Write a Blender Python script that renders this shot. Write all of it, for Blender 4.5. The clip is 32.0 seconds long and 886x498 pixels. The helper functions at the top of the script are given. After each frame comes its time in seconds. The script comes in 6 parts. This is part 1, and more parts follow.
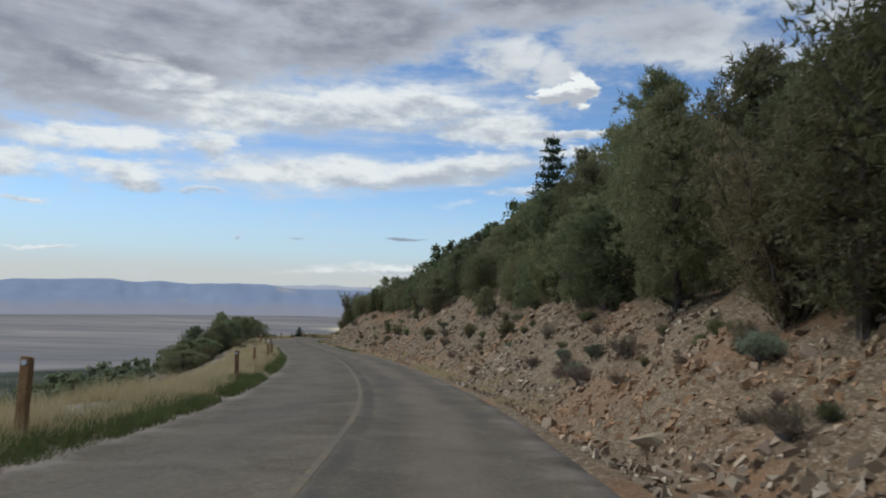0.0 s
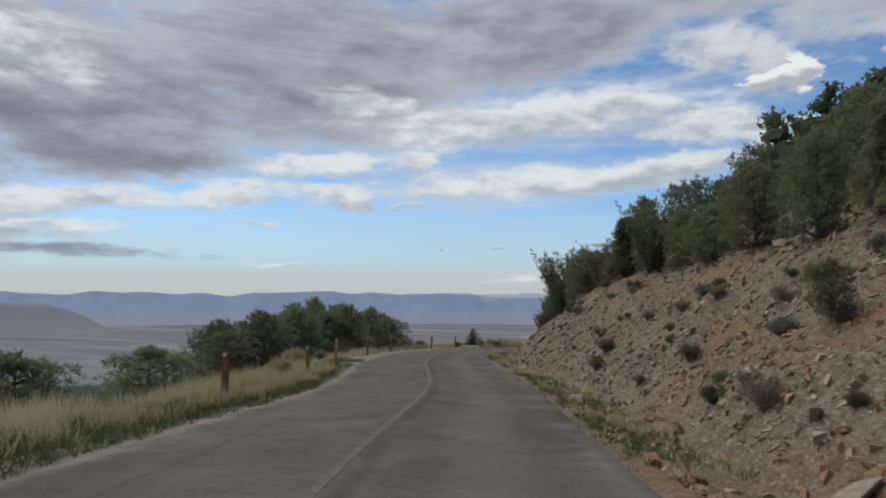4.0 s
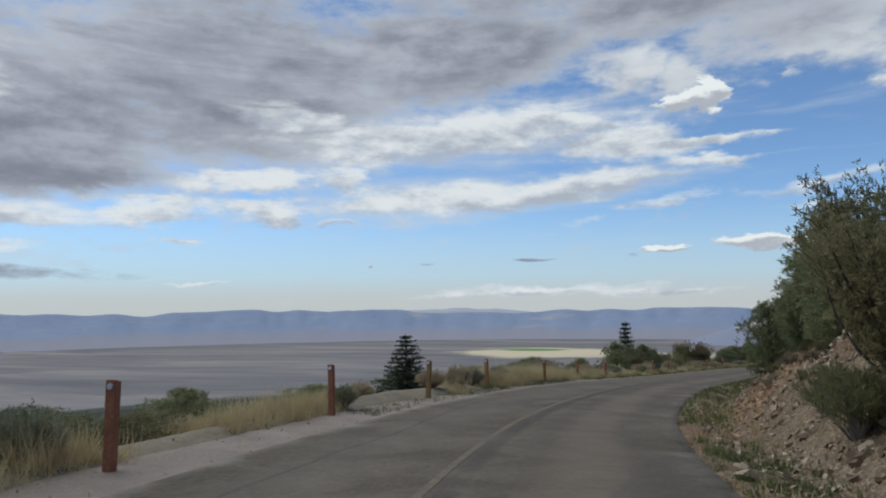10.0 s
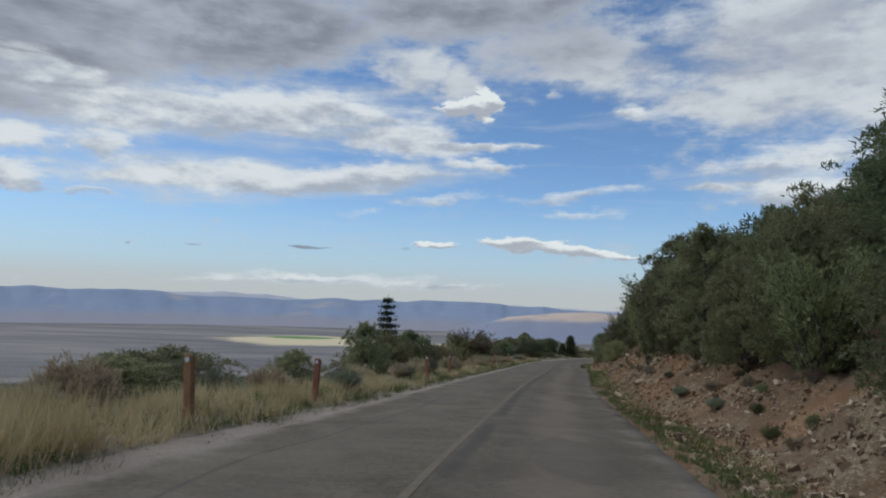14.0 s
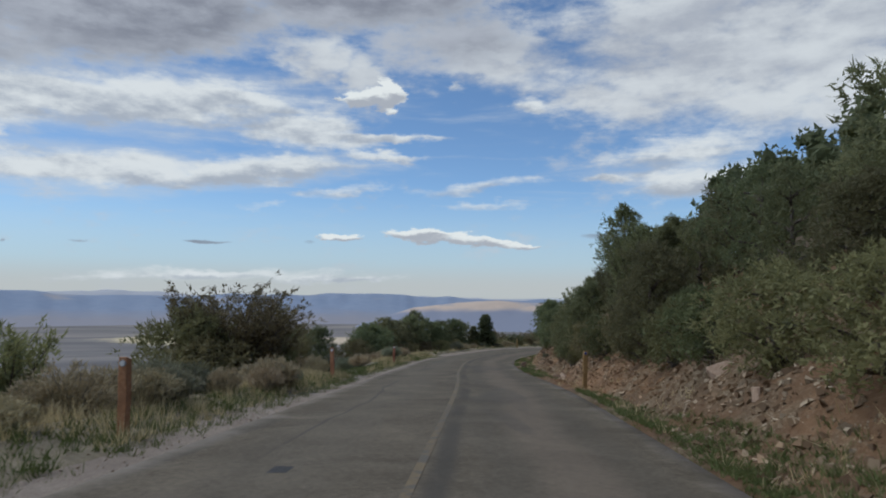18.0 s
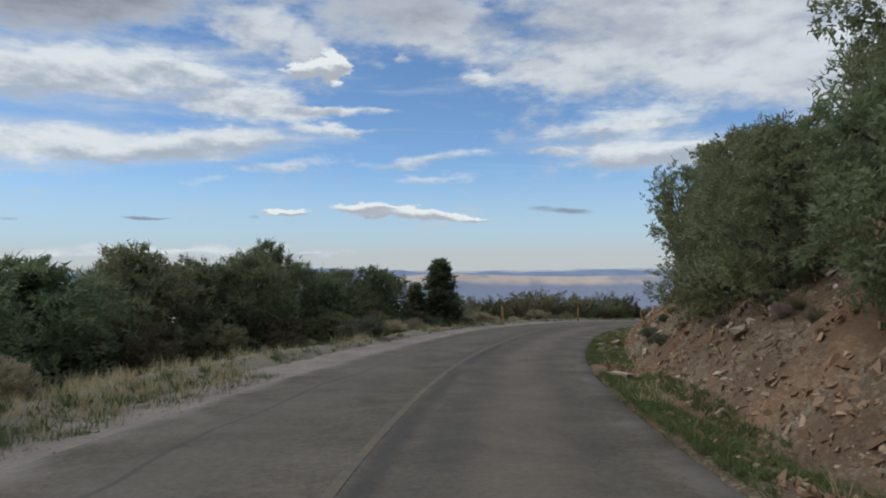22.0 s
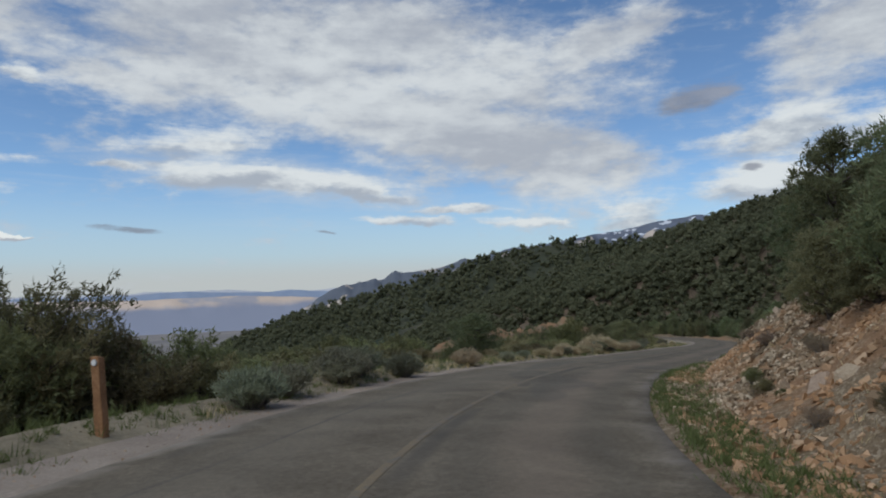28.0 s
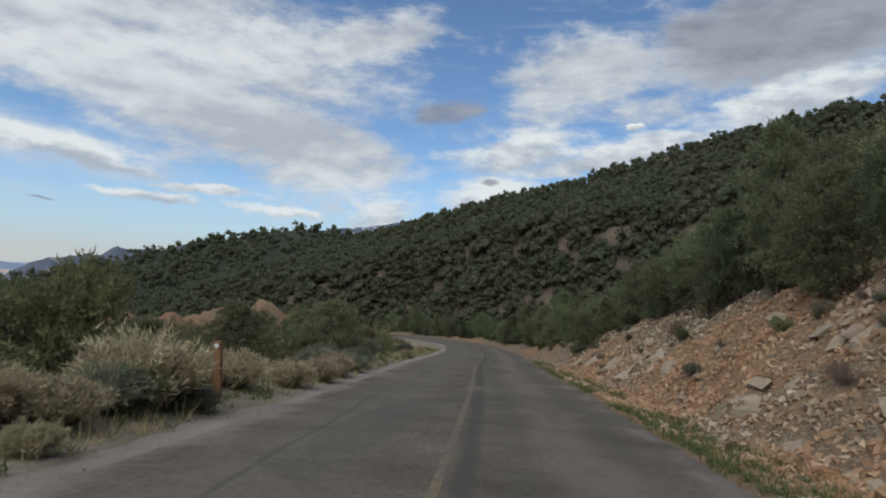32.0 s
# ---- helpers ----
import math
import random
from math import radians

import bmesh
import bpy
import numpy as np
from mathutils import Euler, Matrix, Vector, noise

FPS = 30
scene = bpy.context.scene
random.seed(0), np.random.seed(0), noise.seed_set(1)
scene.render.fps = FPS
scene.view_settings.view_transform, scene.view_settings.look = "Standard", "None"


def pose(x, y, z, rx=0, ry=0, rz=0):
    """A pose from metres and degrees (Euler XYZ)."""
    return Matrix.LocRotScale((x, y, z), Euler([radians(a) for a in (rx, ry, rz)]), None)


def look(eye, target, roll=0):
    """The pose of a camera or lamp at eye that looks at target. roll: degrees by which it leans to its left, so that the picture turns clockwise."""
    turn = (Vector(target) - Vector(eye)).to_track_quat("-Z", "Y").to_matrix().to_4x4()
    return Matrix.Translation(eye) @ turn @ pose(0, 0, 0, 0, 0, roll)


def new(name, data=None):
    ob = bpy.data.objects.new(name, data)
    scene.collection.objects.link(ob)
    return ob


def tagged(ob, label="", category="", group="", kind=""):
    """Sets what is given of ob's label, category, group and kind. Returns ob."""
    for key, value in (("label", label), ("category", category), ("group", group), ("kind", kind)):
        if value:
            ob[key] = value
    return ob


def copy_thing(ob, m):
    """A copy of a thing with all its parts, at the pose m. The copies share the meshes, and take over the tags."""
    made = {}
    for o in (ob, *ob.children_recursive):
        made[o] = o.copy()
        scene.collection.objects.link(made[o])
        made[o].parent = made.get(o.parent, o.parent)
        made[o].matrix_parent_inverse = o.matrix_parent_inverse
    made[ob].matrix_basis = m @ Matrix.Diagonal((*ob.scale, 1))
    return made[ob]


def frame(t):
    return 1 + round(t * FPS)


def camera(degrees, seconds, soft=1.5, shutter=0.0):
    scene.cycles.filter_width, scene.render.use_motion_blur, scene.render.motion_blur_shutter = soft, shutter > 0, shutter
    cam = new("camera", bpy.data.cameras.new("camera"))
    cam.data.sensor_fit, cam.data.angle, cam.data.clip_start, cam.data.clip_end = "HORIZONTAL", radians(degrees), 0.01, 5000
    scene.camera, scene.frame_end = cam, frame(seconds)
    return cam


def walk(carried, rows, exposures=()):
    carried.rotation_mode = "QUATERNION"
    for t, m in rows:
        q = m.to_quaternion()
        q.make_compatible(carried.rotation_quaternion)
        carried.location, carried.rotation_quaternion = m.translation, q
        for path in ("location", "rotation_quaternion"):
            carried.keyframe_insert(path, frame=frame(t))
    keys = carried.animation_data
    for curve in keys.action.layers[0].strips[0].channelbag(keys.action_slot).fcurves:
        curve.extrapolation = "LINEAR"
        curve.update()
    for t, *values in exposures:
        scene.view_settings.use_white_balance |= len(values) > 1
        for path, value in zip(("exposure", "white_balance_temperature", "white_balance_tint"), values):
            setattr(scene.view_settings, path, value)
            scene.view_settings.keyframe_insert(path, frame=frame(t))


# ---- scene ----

# ================================================= camera
cam = camera(67.26, 32.0, soft=1.9, shutter=0.08)

# seconds, eye x, y, z, yaw, pitch, roll
VIEWS = [
    (0, -2.75, 2.20, 0.70, 2.65, 2.97, 1.61), (0.5, -3.36, 9.26, 0.03, 3.47, 2.72, 2.2),
    (1, -4.14, 16.14, -0.59, 5.28, 2.37, 4.23), (1.5, -5.05, 22.82, -1.17, 7.65, 2.04, 5.02),
    (2, -6.14, 29.28, -1.69, 10.14, 1.63, 4.14), (2.5, -7.45, 35.56, -2.16, 13.06, 1.52, 3.99),
    (3, -8.97, 41.70, -2.61, 14.66, 1.83, 2.3), (3.5, -10.70, 47.76, -3.12, 17.75, 3.04, 0.76),
    (4, -12.66, 53.80, -3.66, 19.75, 3.4, 0.34), (4.5, -14.81, 59.77, -4.15, 21.39, 3.35, 1.99),
    (5, -16.74, 65.23, -4.59, 22.58, 3.26, 1.9), (5.5, -18.27, 69.96, -4.98, 23.08, 3.14, 0.8),
    (6, -19.69, 74.30, -5.28, 22.83, 3.02, -0.56), (6.5, -21.26, 78.63, -5.50, 22.1, 2.92, -1.45),
    (7, -22.80, 82.82, -5.71, 21.39, 2.85, -1.14), (7.5, -24.01, 86.53, -5.96, 20.61, 2.86, 0.62),
    (8, -24.99, 89.86, -6.20, 20.51, 2.93, -0.1), (8.5, -25.82, 92.94, -6.41, 18.73, 4.09, -1.94),
    (9, -26.50, 95.91, -6.61, 17.36, 4.51, -0.66), (9.5, -27.06, 98.81, -6.80, 15.97, 4.83, -0.4),
    (10, -27.53, 101.69, -7.00, 13.64, 4.76, -0.7), (10.5, -27.88, 104.66, -7.22, 10.75, 4.7, -0.03),
    (11, -28.09, 107.76, -7.44, 8.08, 4.51, -0.07), (11.5, -28.16, 110.89, -7.68, 5.45, 4.2, 0.08),
    (12, -28.10, 114.02, -7.92, 2.53, 4.13, -0.2), (12.5, -27.89, 117.24, -8.17, 0.74, 4.11, 0.34),
    (13, -27.52, 120.66, -8.42, -1.76, 4.03, 0.71), (13.5, -27.00, 124.38, -8.68, -3.81, 4.03, 1.05),
    (14, -26.35, 128.52, -8.98, -5.52, 4.02, 2.04), (14.5, -25.49, 133.19, -9.34, -7.2, 4.18, 1.46),
    (15, -24.32, 138.37, -9.79, -8.6, 4.33, 1.5), (15.5, -22.83, 143.91, -10.29, -9.58, 4.41, 1.81),
    (16, -21.21, 149.60, -10.80, -10.18, 4.34, 2.05), (16.5, -19.62, 155.24, -11.27, -10.69, 4.08, 1.84),
    (17, -18.08, 160.64, -11.69, -11.58, 3.56, 0.82), (17.5, -16.54, 165.78, -12.07, -13.34, 3.38, 0.41),
    (18, -15.00, 170.75, -12.45, -13.68, 3.49, 0.53), (18.5, -13.49, 175.74, -12.82, -14.92, 3.76, 0.51),
    (19, -12.02, 180.80, -13.19, -15.36, 3.33, 1.63), (19.5, -10.53, 185.88, -13.58, -15.27, 3.08, 2.45),
    (20, -8.97, 190.90, -14.00, -15.22, 2.22, 1.97), (20.5, -7.41, 195.89, -14.44, -15.82, 1.54, 0.82),
    (21, -5.93, 200.81, -14.88, -16.02, 1.45, 1.43), (21.5, -4.50, 205.61, -15.27, -16.7, 1.34, 0.39),
    (22, -2.97, 210.31, -15.63, -18.11, 1.22, -0.4), (22.5, -1.25, 214.98, -15.99, -19.76, 1.45, 0.16),
    (23, 0.71, 219.60, -16.33, -22.88, 1.85, 0.09), (23.5, 2.88, 224.09, -16.65, -27.04, 2.74, -0.35),
    (24, 5.25, 228.41, -16.94, -28.23, 2.8, -0.58), (24.5, 7.83, 232.56, -17.22, -32.64, 2.69, -1.22),
    (25, 10.64, 236.55, -17.48, -35.26, 2.68, -0.76), (25.5, 13.64, 240.40, -17.74, -37.73, 2.91, -0.49),
    (26, 16.81, 244.10, -18.01, -40.08, 3.01, -0.46), (26.5, 20.13, 247.60, -18.30, -42.61, 3.01, -0.61),
    (27, 23.56, 250.83, -18.62, -45.56, 2.92, -0.85), (27.5, 27.05, 253.75, -18.95, -49.16, 2.76, -1.13),
    (28, 30.57, 256.37, -19.26, -53.66, 2.55, -1.36), (28.5, 34.16, 258.70, -19.59, -55.69, 2.46, -0.94),
    (29, 37.83, 260.76, -19.92, -59.72, 2.34, -1.41), (29.5, 41.56, 262.52, -20.25, -64.09, 2.21, -1.3),
    (30, 45.42, 263.98, -20.57, -67.27, 2.22, -0.83), (30.5, 49.58, 265.22, -20.91, -70.56, 2.85, 0.56),
    (31, 54.15, 266.27, -21.29, -72.86, 3.13, 2.29), (31.5, 59.13, 267.19, -21.73, -74.21, 2.85, 3.3),
    (32, 64.46, 268.08, -22.23, -75.07, 2.25, 3.03),
]


def aim(x, y, z, yaw, pitch, roll):
    a, b = radians(yaw), radians(pitch)
    ahead = Vector((-math.sin(a) * math.cos(b), math.cos(a) * math.cos(b), math.sin(b)))
    return look((x, y, z), Vector((x, y, z)) + ahead, roll)


walk(cam, [(v[0], aim(*v[1:])) for v in VIEWS], [(0, 0.08, 6050, 5), (3, -0.02, 6050, 5), (7, -0.03, 6050, 5), (9, 0, 6000, 5), (13, -0.1, 5900, 5), (17, -0.1, 5900, 5), (22, -0.03, 5900, 5), (25, 0, 5950, 5), (28, -0.08, 6000, 5), (29, 0, 6000, 5), (32, 0.03, 6050, 5)])

# ================================================= light
SUN_AZ, SUN_EL = 288.0, 56.0    # degrees clockwise from +y, and above the horizon

sun_data = bpy.data.lights.new("sun", "SUN")
sun_data.energy, sun_data.angle, sun_data.color = 2.4, radians(70), (1.0, 0.94, 0.84)
sun_ob = new("sun", sun_data)
sun_dir = Vector((math.sin(radians(SUN_AZ)) * math.cos(radians(SUN_EL)), math.cos(radians(SUN_AZ)) * math.cos(radians(SUN_EL)), math.sin(radians(SUN_EL))))
sun_ob.matrix_world = Matrix.Translation(sun_dir * 200) @ (-sun_dir).to_track_quat("-Z", "Y").to_matrix().to_4x4()


class Graph:
    """A short way to write node trees."""

    def __init__(self, tree, fresh=True):
        self.t = tree
        if fresh:
            tree.nodes.clear()

    def n(self, kind, op=None):
        node = self.t.nodes.new(kind)
        if op is not None:
            node.operation = op
        return node

    def link(self, a, b):
        self.t.links.new(a, b)

    def put(self, sock, v):
        if isinstance(v, bpy.types.NodeSocket):
            self.t.links.new(v, sock)
        elif v is not None:
            sock.default_value = v

    def math(self, op, a, b=None, c=None, clamp=False):
        node = self.n("ShaderNodeMath", op)
        node.use_clamp = clamp
        for sock, v in zip(node.inputs, (a, b, c)):
            self.put(sock, v)
        return node.outputs[0]

    def vmath(self, op, a, b=None, scale=None):
        node = self.n("ShaderNodeVectorMath", op)
        self.put(node.inputs[0], a)
        self.put(node.inputs[1], b)
        if scale is not None:
            self.put(node.inputs["Scale"], scale)
        return node.outputs["Value"] if op in ("LENGTH", "DOT_PRODUCT", "DISTANCE") else node.outputs[0]

    def mix(self, f, a, b, kind="MIX"):
        node = self.n("ShaderNodeMix")
        node.data_type, node.blend_type = "RGBA", kind
        self.put(node.inputs[0], f)
        for sock, v in ((node.inputs[6], a), (node.inputs[7], b)):
            self.put(sock, (*v, 1) if isinstance(v, tuple) and len(v) == 3 else v)
        return node.outputs[2]

    def step(self, v, lo, hi, a=0.0, b=1.0, smooth=True):
        node = self.n("ShaderNodeMapRange")
        node.interpolation_type = "SMOOTHSTEP" if smooth else "LINEAR"
        for sock, w in zip(node.inputs, (v, lo, hi, a, b)):
            self.put(sock, w)
        return node.outputs[0]

    def noise(self, vec, scale, detail=4.0, rough=0.55, warp=0.0):
        node = self.n("ShaderNodeTexNoise")
        self.put(node.inputs["Vector"], vec)
        for key, v in (("Scale", scale), ("Detail", detail), ("Roughness", rough), ("Distortion", warp)):
            node.inputs[key].default_value = v
        return node.outputs["Fac"]

    def ramp(self, f, stops):
        node = self.n("ShaderNodeValToRGB")
        els = node.color_ramp.elements
        while len(els) < len(stops):
            els.new(0.5)
        for e, (p, c) in zip(els, stops):
            e.position, e.color = p, (*c, 1)
        self.put(node.inputs[0], f)
        return node.outputs[0]


def build_sky():
    """Clear sky under broken evening cloud, by azimuth (left of +y) and height in degrees: a grey deck, a pale one, streaks with lit tops and grey bellies, small puffs and dark rags."""
    world = bpy.data.worlds.new("sky")
    scene.world = world
    world.use_nodes = True
    g = Graph(world.node_tree)
    sky = g.n("ShaderNodeTexSky")
    sky.sky_type, sky.sun_disc = "NISHITA", False
    sky.sun_elevation, sky.sun_rotation = radians(SUN_EL), radians(SUN_AZ)
    sky.air_density, sky.dust_density, sky.ozone_density, sky.altitude = 1.0, 0.1, 3.0, 2200
    co = g.n("ShaderNodeTexCoord")
    sep = g.n("ShaderNodeSeparateXYZ")
    g.link(co.outputs["Generated"], sep.inputs[0])
    x, y, z = sep.outputs
    az = g.math("MULTIPLY", g.math("ARCTAN2", g.math("MULTIPLY", x, -1.0), y), 57.2958)
    el = g.math("MULTIPLY", g.math("ARCSINE", z), 57.2958)
    flat = g.n("ShaderNodeCombineXYZ")
    g.link(az, flat.inputs[0])
    g.link(g.math("MULTIPLY", el, 2.2), flat.inputs[1])
    p = flat.outputs[0]

    def drawn(size, turn, shift):
        """Coordinates stretched along the wind."""
        m = g.n("ShaderNodeMapping")
        g.link(p, m.inputs[0])
        m.inputs[1].default_value, m.inputs[2].default_value, m.inputs[3].default_value = shift, (0, 0, radians(turn)), size
        return m.outputs[0]

    # ragged coordinates for the clouds' edges
    wn = g.n("ShaderNodeTexNoise")
    g.link(p, wn.inputs["Vector"])
    for key, v in (("Scale", 0.16), ("Detail", 9.0), ("Roughness", 0.62)):
        wn.inputs[key].default_value = v
    off = g.vmath("MULTIPLY", g.vmath("SUBTRACT", wn.outputs["Color"], (0.5, 0.5, 0.5)), (9.5, 3.0, 0.0))
    q0 = g.n("ShaderNodeCombineXYZ")
    g.link(az, q0.inputs[0])
    g.link(el, q0.inputs[1])
    q = g.vmath("ADD", q0.outputs[0], off)
    q_soft = g.vmath("ADD", q0.outputs[0], g.vmath("SCALE", off, scale=0.35))

    def blobs(rows, at, tops=False, grow=1.15):
        """How deep in a cloud; tops: also how high up in it, -1 to 1. One cloud after the other."""
        total, lift = 0.0, 0.0
        s = g.n("ShaderNodeSeparateXYZ")
        g.link(at, s.inputs[0])
        qx, qy = s.outputs[0], s.outputs[1]
        for (a, e, ra, re, turn, amp) in rows:
            c, t, ra, re = math.cos(radians(turn)), math.sin(radians(turn)), ra * (0.5 + 0.5 * grow), re * grow
            after = g.math("MULTIPLY_ADD", total, 1e-7, -(a * c + e * t) / ra)
            dx = g.math("MULTIPLY_ADD", qy, t / ra, g.math("MULTIPLY_ADD", qx, c / ra, after))
            after = g.math("MULTIPLY_ADD", total, 1e-7, (a * t - e * c) / re)
            dy = g.math("MULTIPLY_ADD", qy, c / re, g.math("MULTIPLY_ADD", qx, -t / re, after))
            far = g.math("SQRT", g.math("MULTIPLY_ADD", dx, dx, g.math("MULTIPLY", dy, dy)))
            v = g.step(far, 1.45, 0.25, 0.0, amp)
            if tops:
                lift = g.math("MULTIPLY_ADD", dy, v, lift)
            total = g.math("MAXIMUM", total, v)
        return (total, lift) if tops else total

    fine = g.noise(p, 0.42, 9.0, 0.62)
    mid = g.noise(g.vmath("ADD", p, (40.0, 7.0, 0.0)), 0.10, 7.0, 0.58)
    # the same a little higher up: lit tops, grey bellies
    above = g.noise(g.vmath("ADD", p, (40.5, 9.4, 0.0)), 0.10, 7.0, 0.58)
    relief = g.math("MULTIPLY", g.math("SUBTRACT", mid, above), 3.2)
    broad = g.noise(drawn((0.03, 0.075, 1.0), 8, (11.0, 3.0, 0.0)), 1.0, 5.0, 0.55)
    feather = g.noise(drawn((0.10, 0.36, 1.0), 5, (0.0, 0.0, 0.0)), 1.0, 9.0, 0.62, 0.5)
    grain = g.math("ADD", g.math("MULTIPLY", g.math("SUBTRACT", feather, 0.5), 1.5), g.math("MULTIPLY", g.math("SUBTRACT", fine, 0.5), 0.9))
    lumpy = g.math("ADD", g.math("MULTIPLY", g.math("SUBTRACT", mid, 0.5), 1.5), g.math("MULTIPLY", g.math("SUBTRACT", fine, 0.5), 0.9))

    base = g.vmath("SCALE", sky.outputs[0], scale=SKY_GAIN)
    c = g.mix(g.step(el, 9.0, 0.0, 0.0, 0.8), base, (4.5, 5.2, 5.8))
    c = g.mix(g.step(el, 2.6, 0.0, 0.0, 0.75), c, (5.6, 5.35, 5.0))
    # thin veils
    c = g.mix(g.math("MULTIPLY", g.step(g.math("ADD", feather, g.math("MULTIPLY", broad, 0.5)), 0.72, 1.1), g.step(el, 2.0, 8.0, 0.0, 0.3)), c, (6.4, 6.5, 6.7))

    # the pale deck: white rim, softly grey inside
    pale = g.math("ADD", blobs(PALE, q), lumpy)
    tone = g.math("ADD", g.math("ADD", g.math("MULTIPLY", broad, 1.1), g.math("MULTIPLY", relief, 0.35)), g.math("MULTIPLY", g.math("SUBTRACT", fine, 0.5), 0.35))
    pale_col = g.mix(g.step(tone, 0.32, 0.86), (4.5, 4.55, 4.95), (7.2, 7.1, 7.05))
    c = g.mix(g.step(pale, 0.10, 0.95), c, pale_col)
    # the grey deck
    deck = g.math("ADD", blobs(DECK, q_soft), lumpy)
    grey = g.mix(g.step(tone, 0.28, 0.84), (2.35, 2.38, 2.8), (4.7, 4.7, 5.1))
    grey = g.mix(g.step(deck, 0.9, 0.2, 0.0, 0.7), grey, (6.2, 6.25, 6.5))
    c = g.mix(g.step(deck, 0.02, 0.72), c, grey)
    # streaks
    rows = STREAK_A + STREAK_B + STREAK_C
    depth, lift = blobs(rows, q, True)
    body = g.math("ADD", g.math("MULTIPLY", depth, 1.25), grain)
    # a haze of thin cloud round them
    c = g.mix(g.math("MULTIPLY", g.step(g.math("ADD", blobs(rows[:6] + STREAK_C[4:6], q_soft, False, 1.9), g.math("MULTIPLY", grain, 0.6)), 0.1, 1.0), 0.5), c, (6.0, 6.1, 6.4))
    lit = g.math("ADD", g.math("ADD", g.math("MULTIPLY", lift, 0.75), relief), g.math("MULTIPLY", g.math("SUBTRACT", fine, 0.5), 1.3))
    white = g.mix(g.step(lit, -0.62, 0.42), (4.35, 4.5, 4.95), (7.9, 7.75, 7.55))
    c = g.mix(g.math("MULTIPLY", g.step(body, 0.10, 1.10, 0.0, 0.97), g.step(depth, 0.0, 0.2)), c, white)
    # puffs: sharp, bright, flat below
    depth, lift = blobs(PUFF, q, True)
    body = g.math("ADD", depth, g.math("MULTIPLY", g.math("SUBTRACT", g.noise(p, 0.75, 5.0, 0.5), 0.5), 1.5))
    white = g.mix(g.step(g.math("ADD", lift, g.math("MULTIPLY", g.math("SUBTRACT", fine, 0.5), 1.2)), -0.5, 0.25), (4.5, 4.5, 4.8), (8.6, 8.4, 8.0))
    c = g.mix(g.step(body, 0.36, 0.72), c, white)
    # dark rags in front
    rag = g.math("ADD", blobs(DARK, q_soft), g.math("MULTIPLY", grain, 0.9))
    c = g.mix(g.step(rag, 0.34, 0.95, 0.0, 0.85), c, g.mix(g.step(tone, 0.3, 0.8), (2.05, 2.1, 2.5), (3.3, 3.3, 3.75)))
    below = g.mix(g.step(el, -0.5, -3.0), c, (1.6, 1.55, 1.5))
    bg = g.n("ShaderNodeBackground")
    g.link(below, bg.inputs[0])
    bg.inputs[1].default_value = 0.1
    g.link(bg.outputs[0], g.n("ShaderNodeOutputWorld").inputs[0])


SKY_GAIN = 1.2
# azimuth (left of +y), elevation, half sizes, turn, strength
DECK = [(-140, 24, 30, 14, 0, 0.6), (120, 24, 40, 14, 0, 0.8), (30.6, 18.4, 13.9, 6.79, -1, 0.95), (13.3, 21.1, 12.5, 3.37, -1, 0.95), (6.6, 20.1, 4.4, 2.08, -1, 0.85), (-7.3, 23.9, 11, 2.73, -1, 0.95), (27, 13.8, 8.2, 2.31, -7, 0.9), (49.6, 14.9, 18, 6.21, 0, 0.95), (30.8, 19.6, 17.5, 5.04, 0, 0.95), (30.7, 13.9, 12.6, 2.82, -8, 0.8), (46.4, 10.3, 14.5, 2.16, 0, 0.85), (10.4, 19.9, 8.3, 2.75, -8, 0.9), (-101, 19.5, 10.2, 3.14, -7, 1), (62.8, 10.8, 14.4, 7.78, 0, 0.9), (-12.7, 21.3, 7.8, 2.51, -1, 0.7), (6.8, 26.7, 14.6, 3.48, 0, 0.8)]
PALE = [(-2.4, 19, 4.2, 1.78, -9, 0.85), (-6.6, 17.9, 3, 1.32, 19, 0.8), (-17.6, 19.4, 5, 2.26, 9, 0.95), (-39.9, 17.3, 17.3, 4.77, 4, 1), (-29.1, 15.2, 5.8, 1.85, 15, 0.9), (-47, 19.2, 25.5, 5.09, 9, 1), (-49.8, 14.2, 18.6, 4.04, 15, 1), (-61.9, 10.5, 9.7, 3.81, 13, 1), (-66.9, 18.6, 7.2, 2.27, -19, 0.95), (-84.9, 16.3, 5.1, 3.04, -24, 0.85), (-34.8, 17.7, 11.2, 3.11, 19, 0.9), (-87.1, 17.3, 7.7, 2.85, -3, 0.95), (-91.9, 14.1, 4.2, 1.37, -3, 0.7), (-21.3, 18.9, 5, 2.37, 21, 0.7), (-68, 8.3, 5.7, 2.11, -7, 0.85)]
STREAK_A = [(12.1, 14.4, 13.7, 1.67, -3, 1), (3, 15.2, 5.9, 0.86, 5, 0.9), (21, 12.8, 4.1, 1.07, -1, 0.9), (22.3, 10.3, 1.9, 1.5, -1, 0.85), (15.6, 9, 9.4, 1.29, -3, 1), (2.9, 9.6, 8.8, 0.87, -6, 0.95), (-1.9, 13.1, 5.9, 1.34, 1, 1), (-8.8, 13, 5.4, 0.43, 1, 0.85), (-8.1, 11.5, 3.7, 0.43, 2, 0.85), (-5.2, 8.5, 3.9, 0.58, -7, 0.6), (-17.3, 8.9, 6.1, 0.51, -3, 0.5), (-17.3, 7.4, 3.8, 0.28, -1, 0.55), (1.9, 6.9, 2.3, 0.34, -3, 0.5), (29.5, 10.3, 5.9, 0.91, -5, 0.9), (27.5, 7.4, 2.8, 0.55, 2, 0.9)]
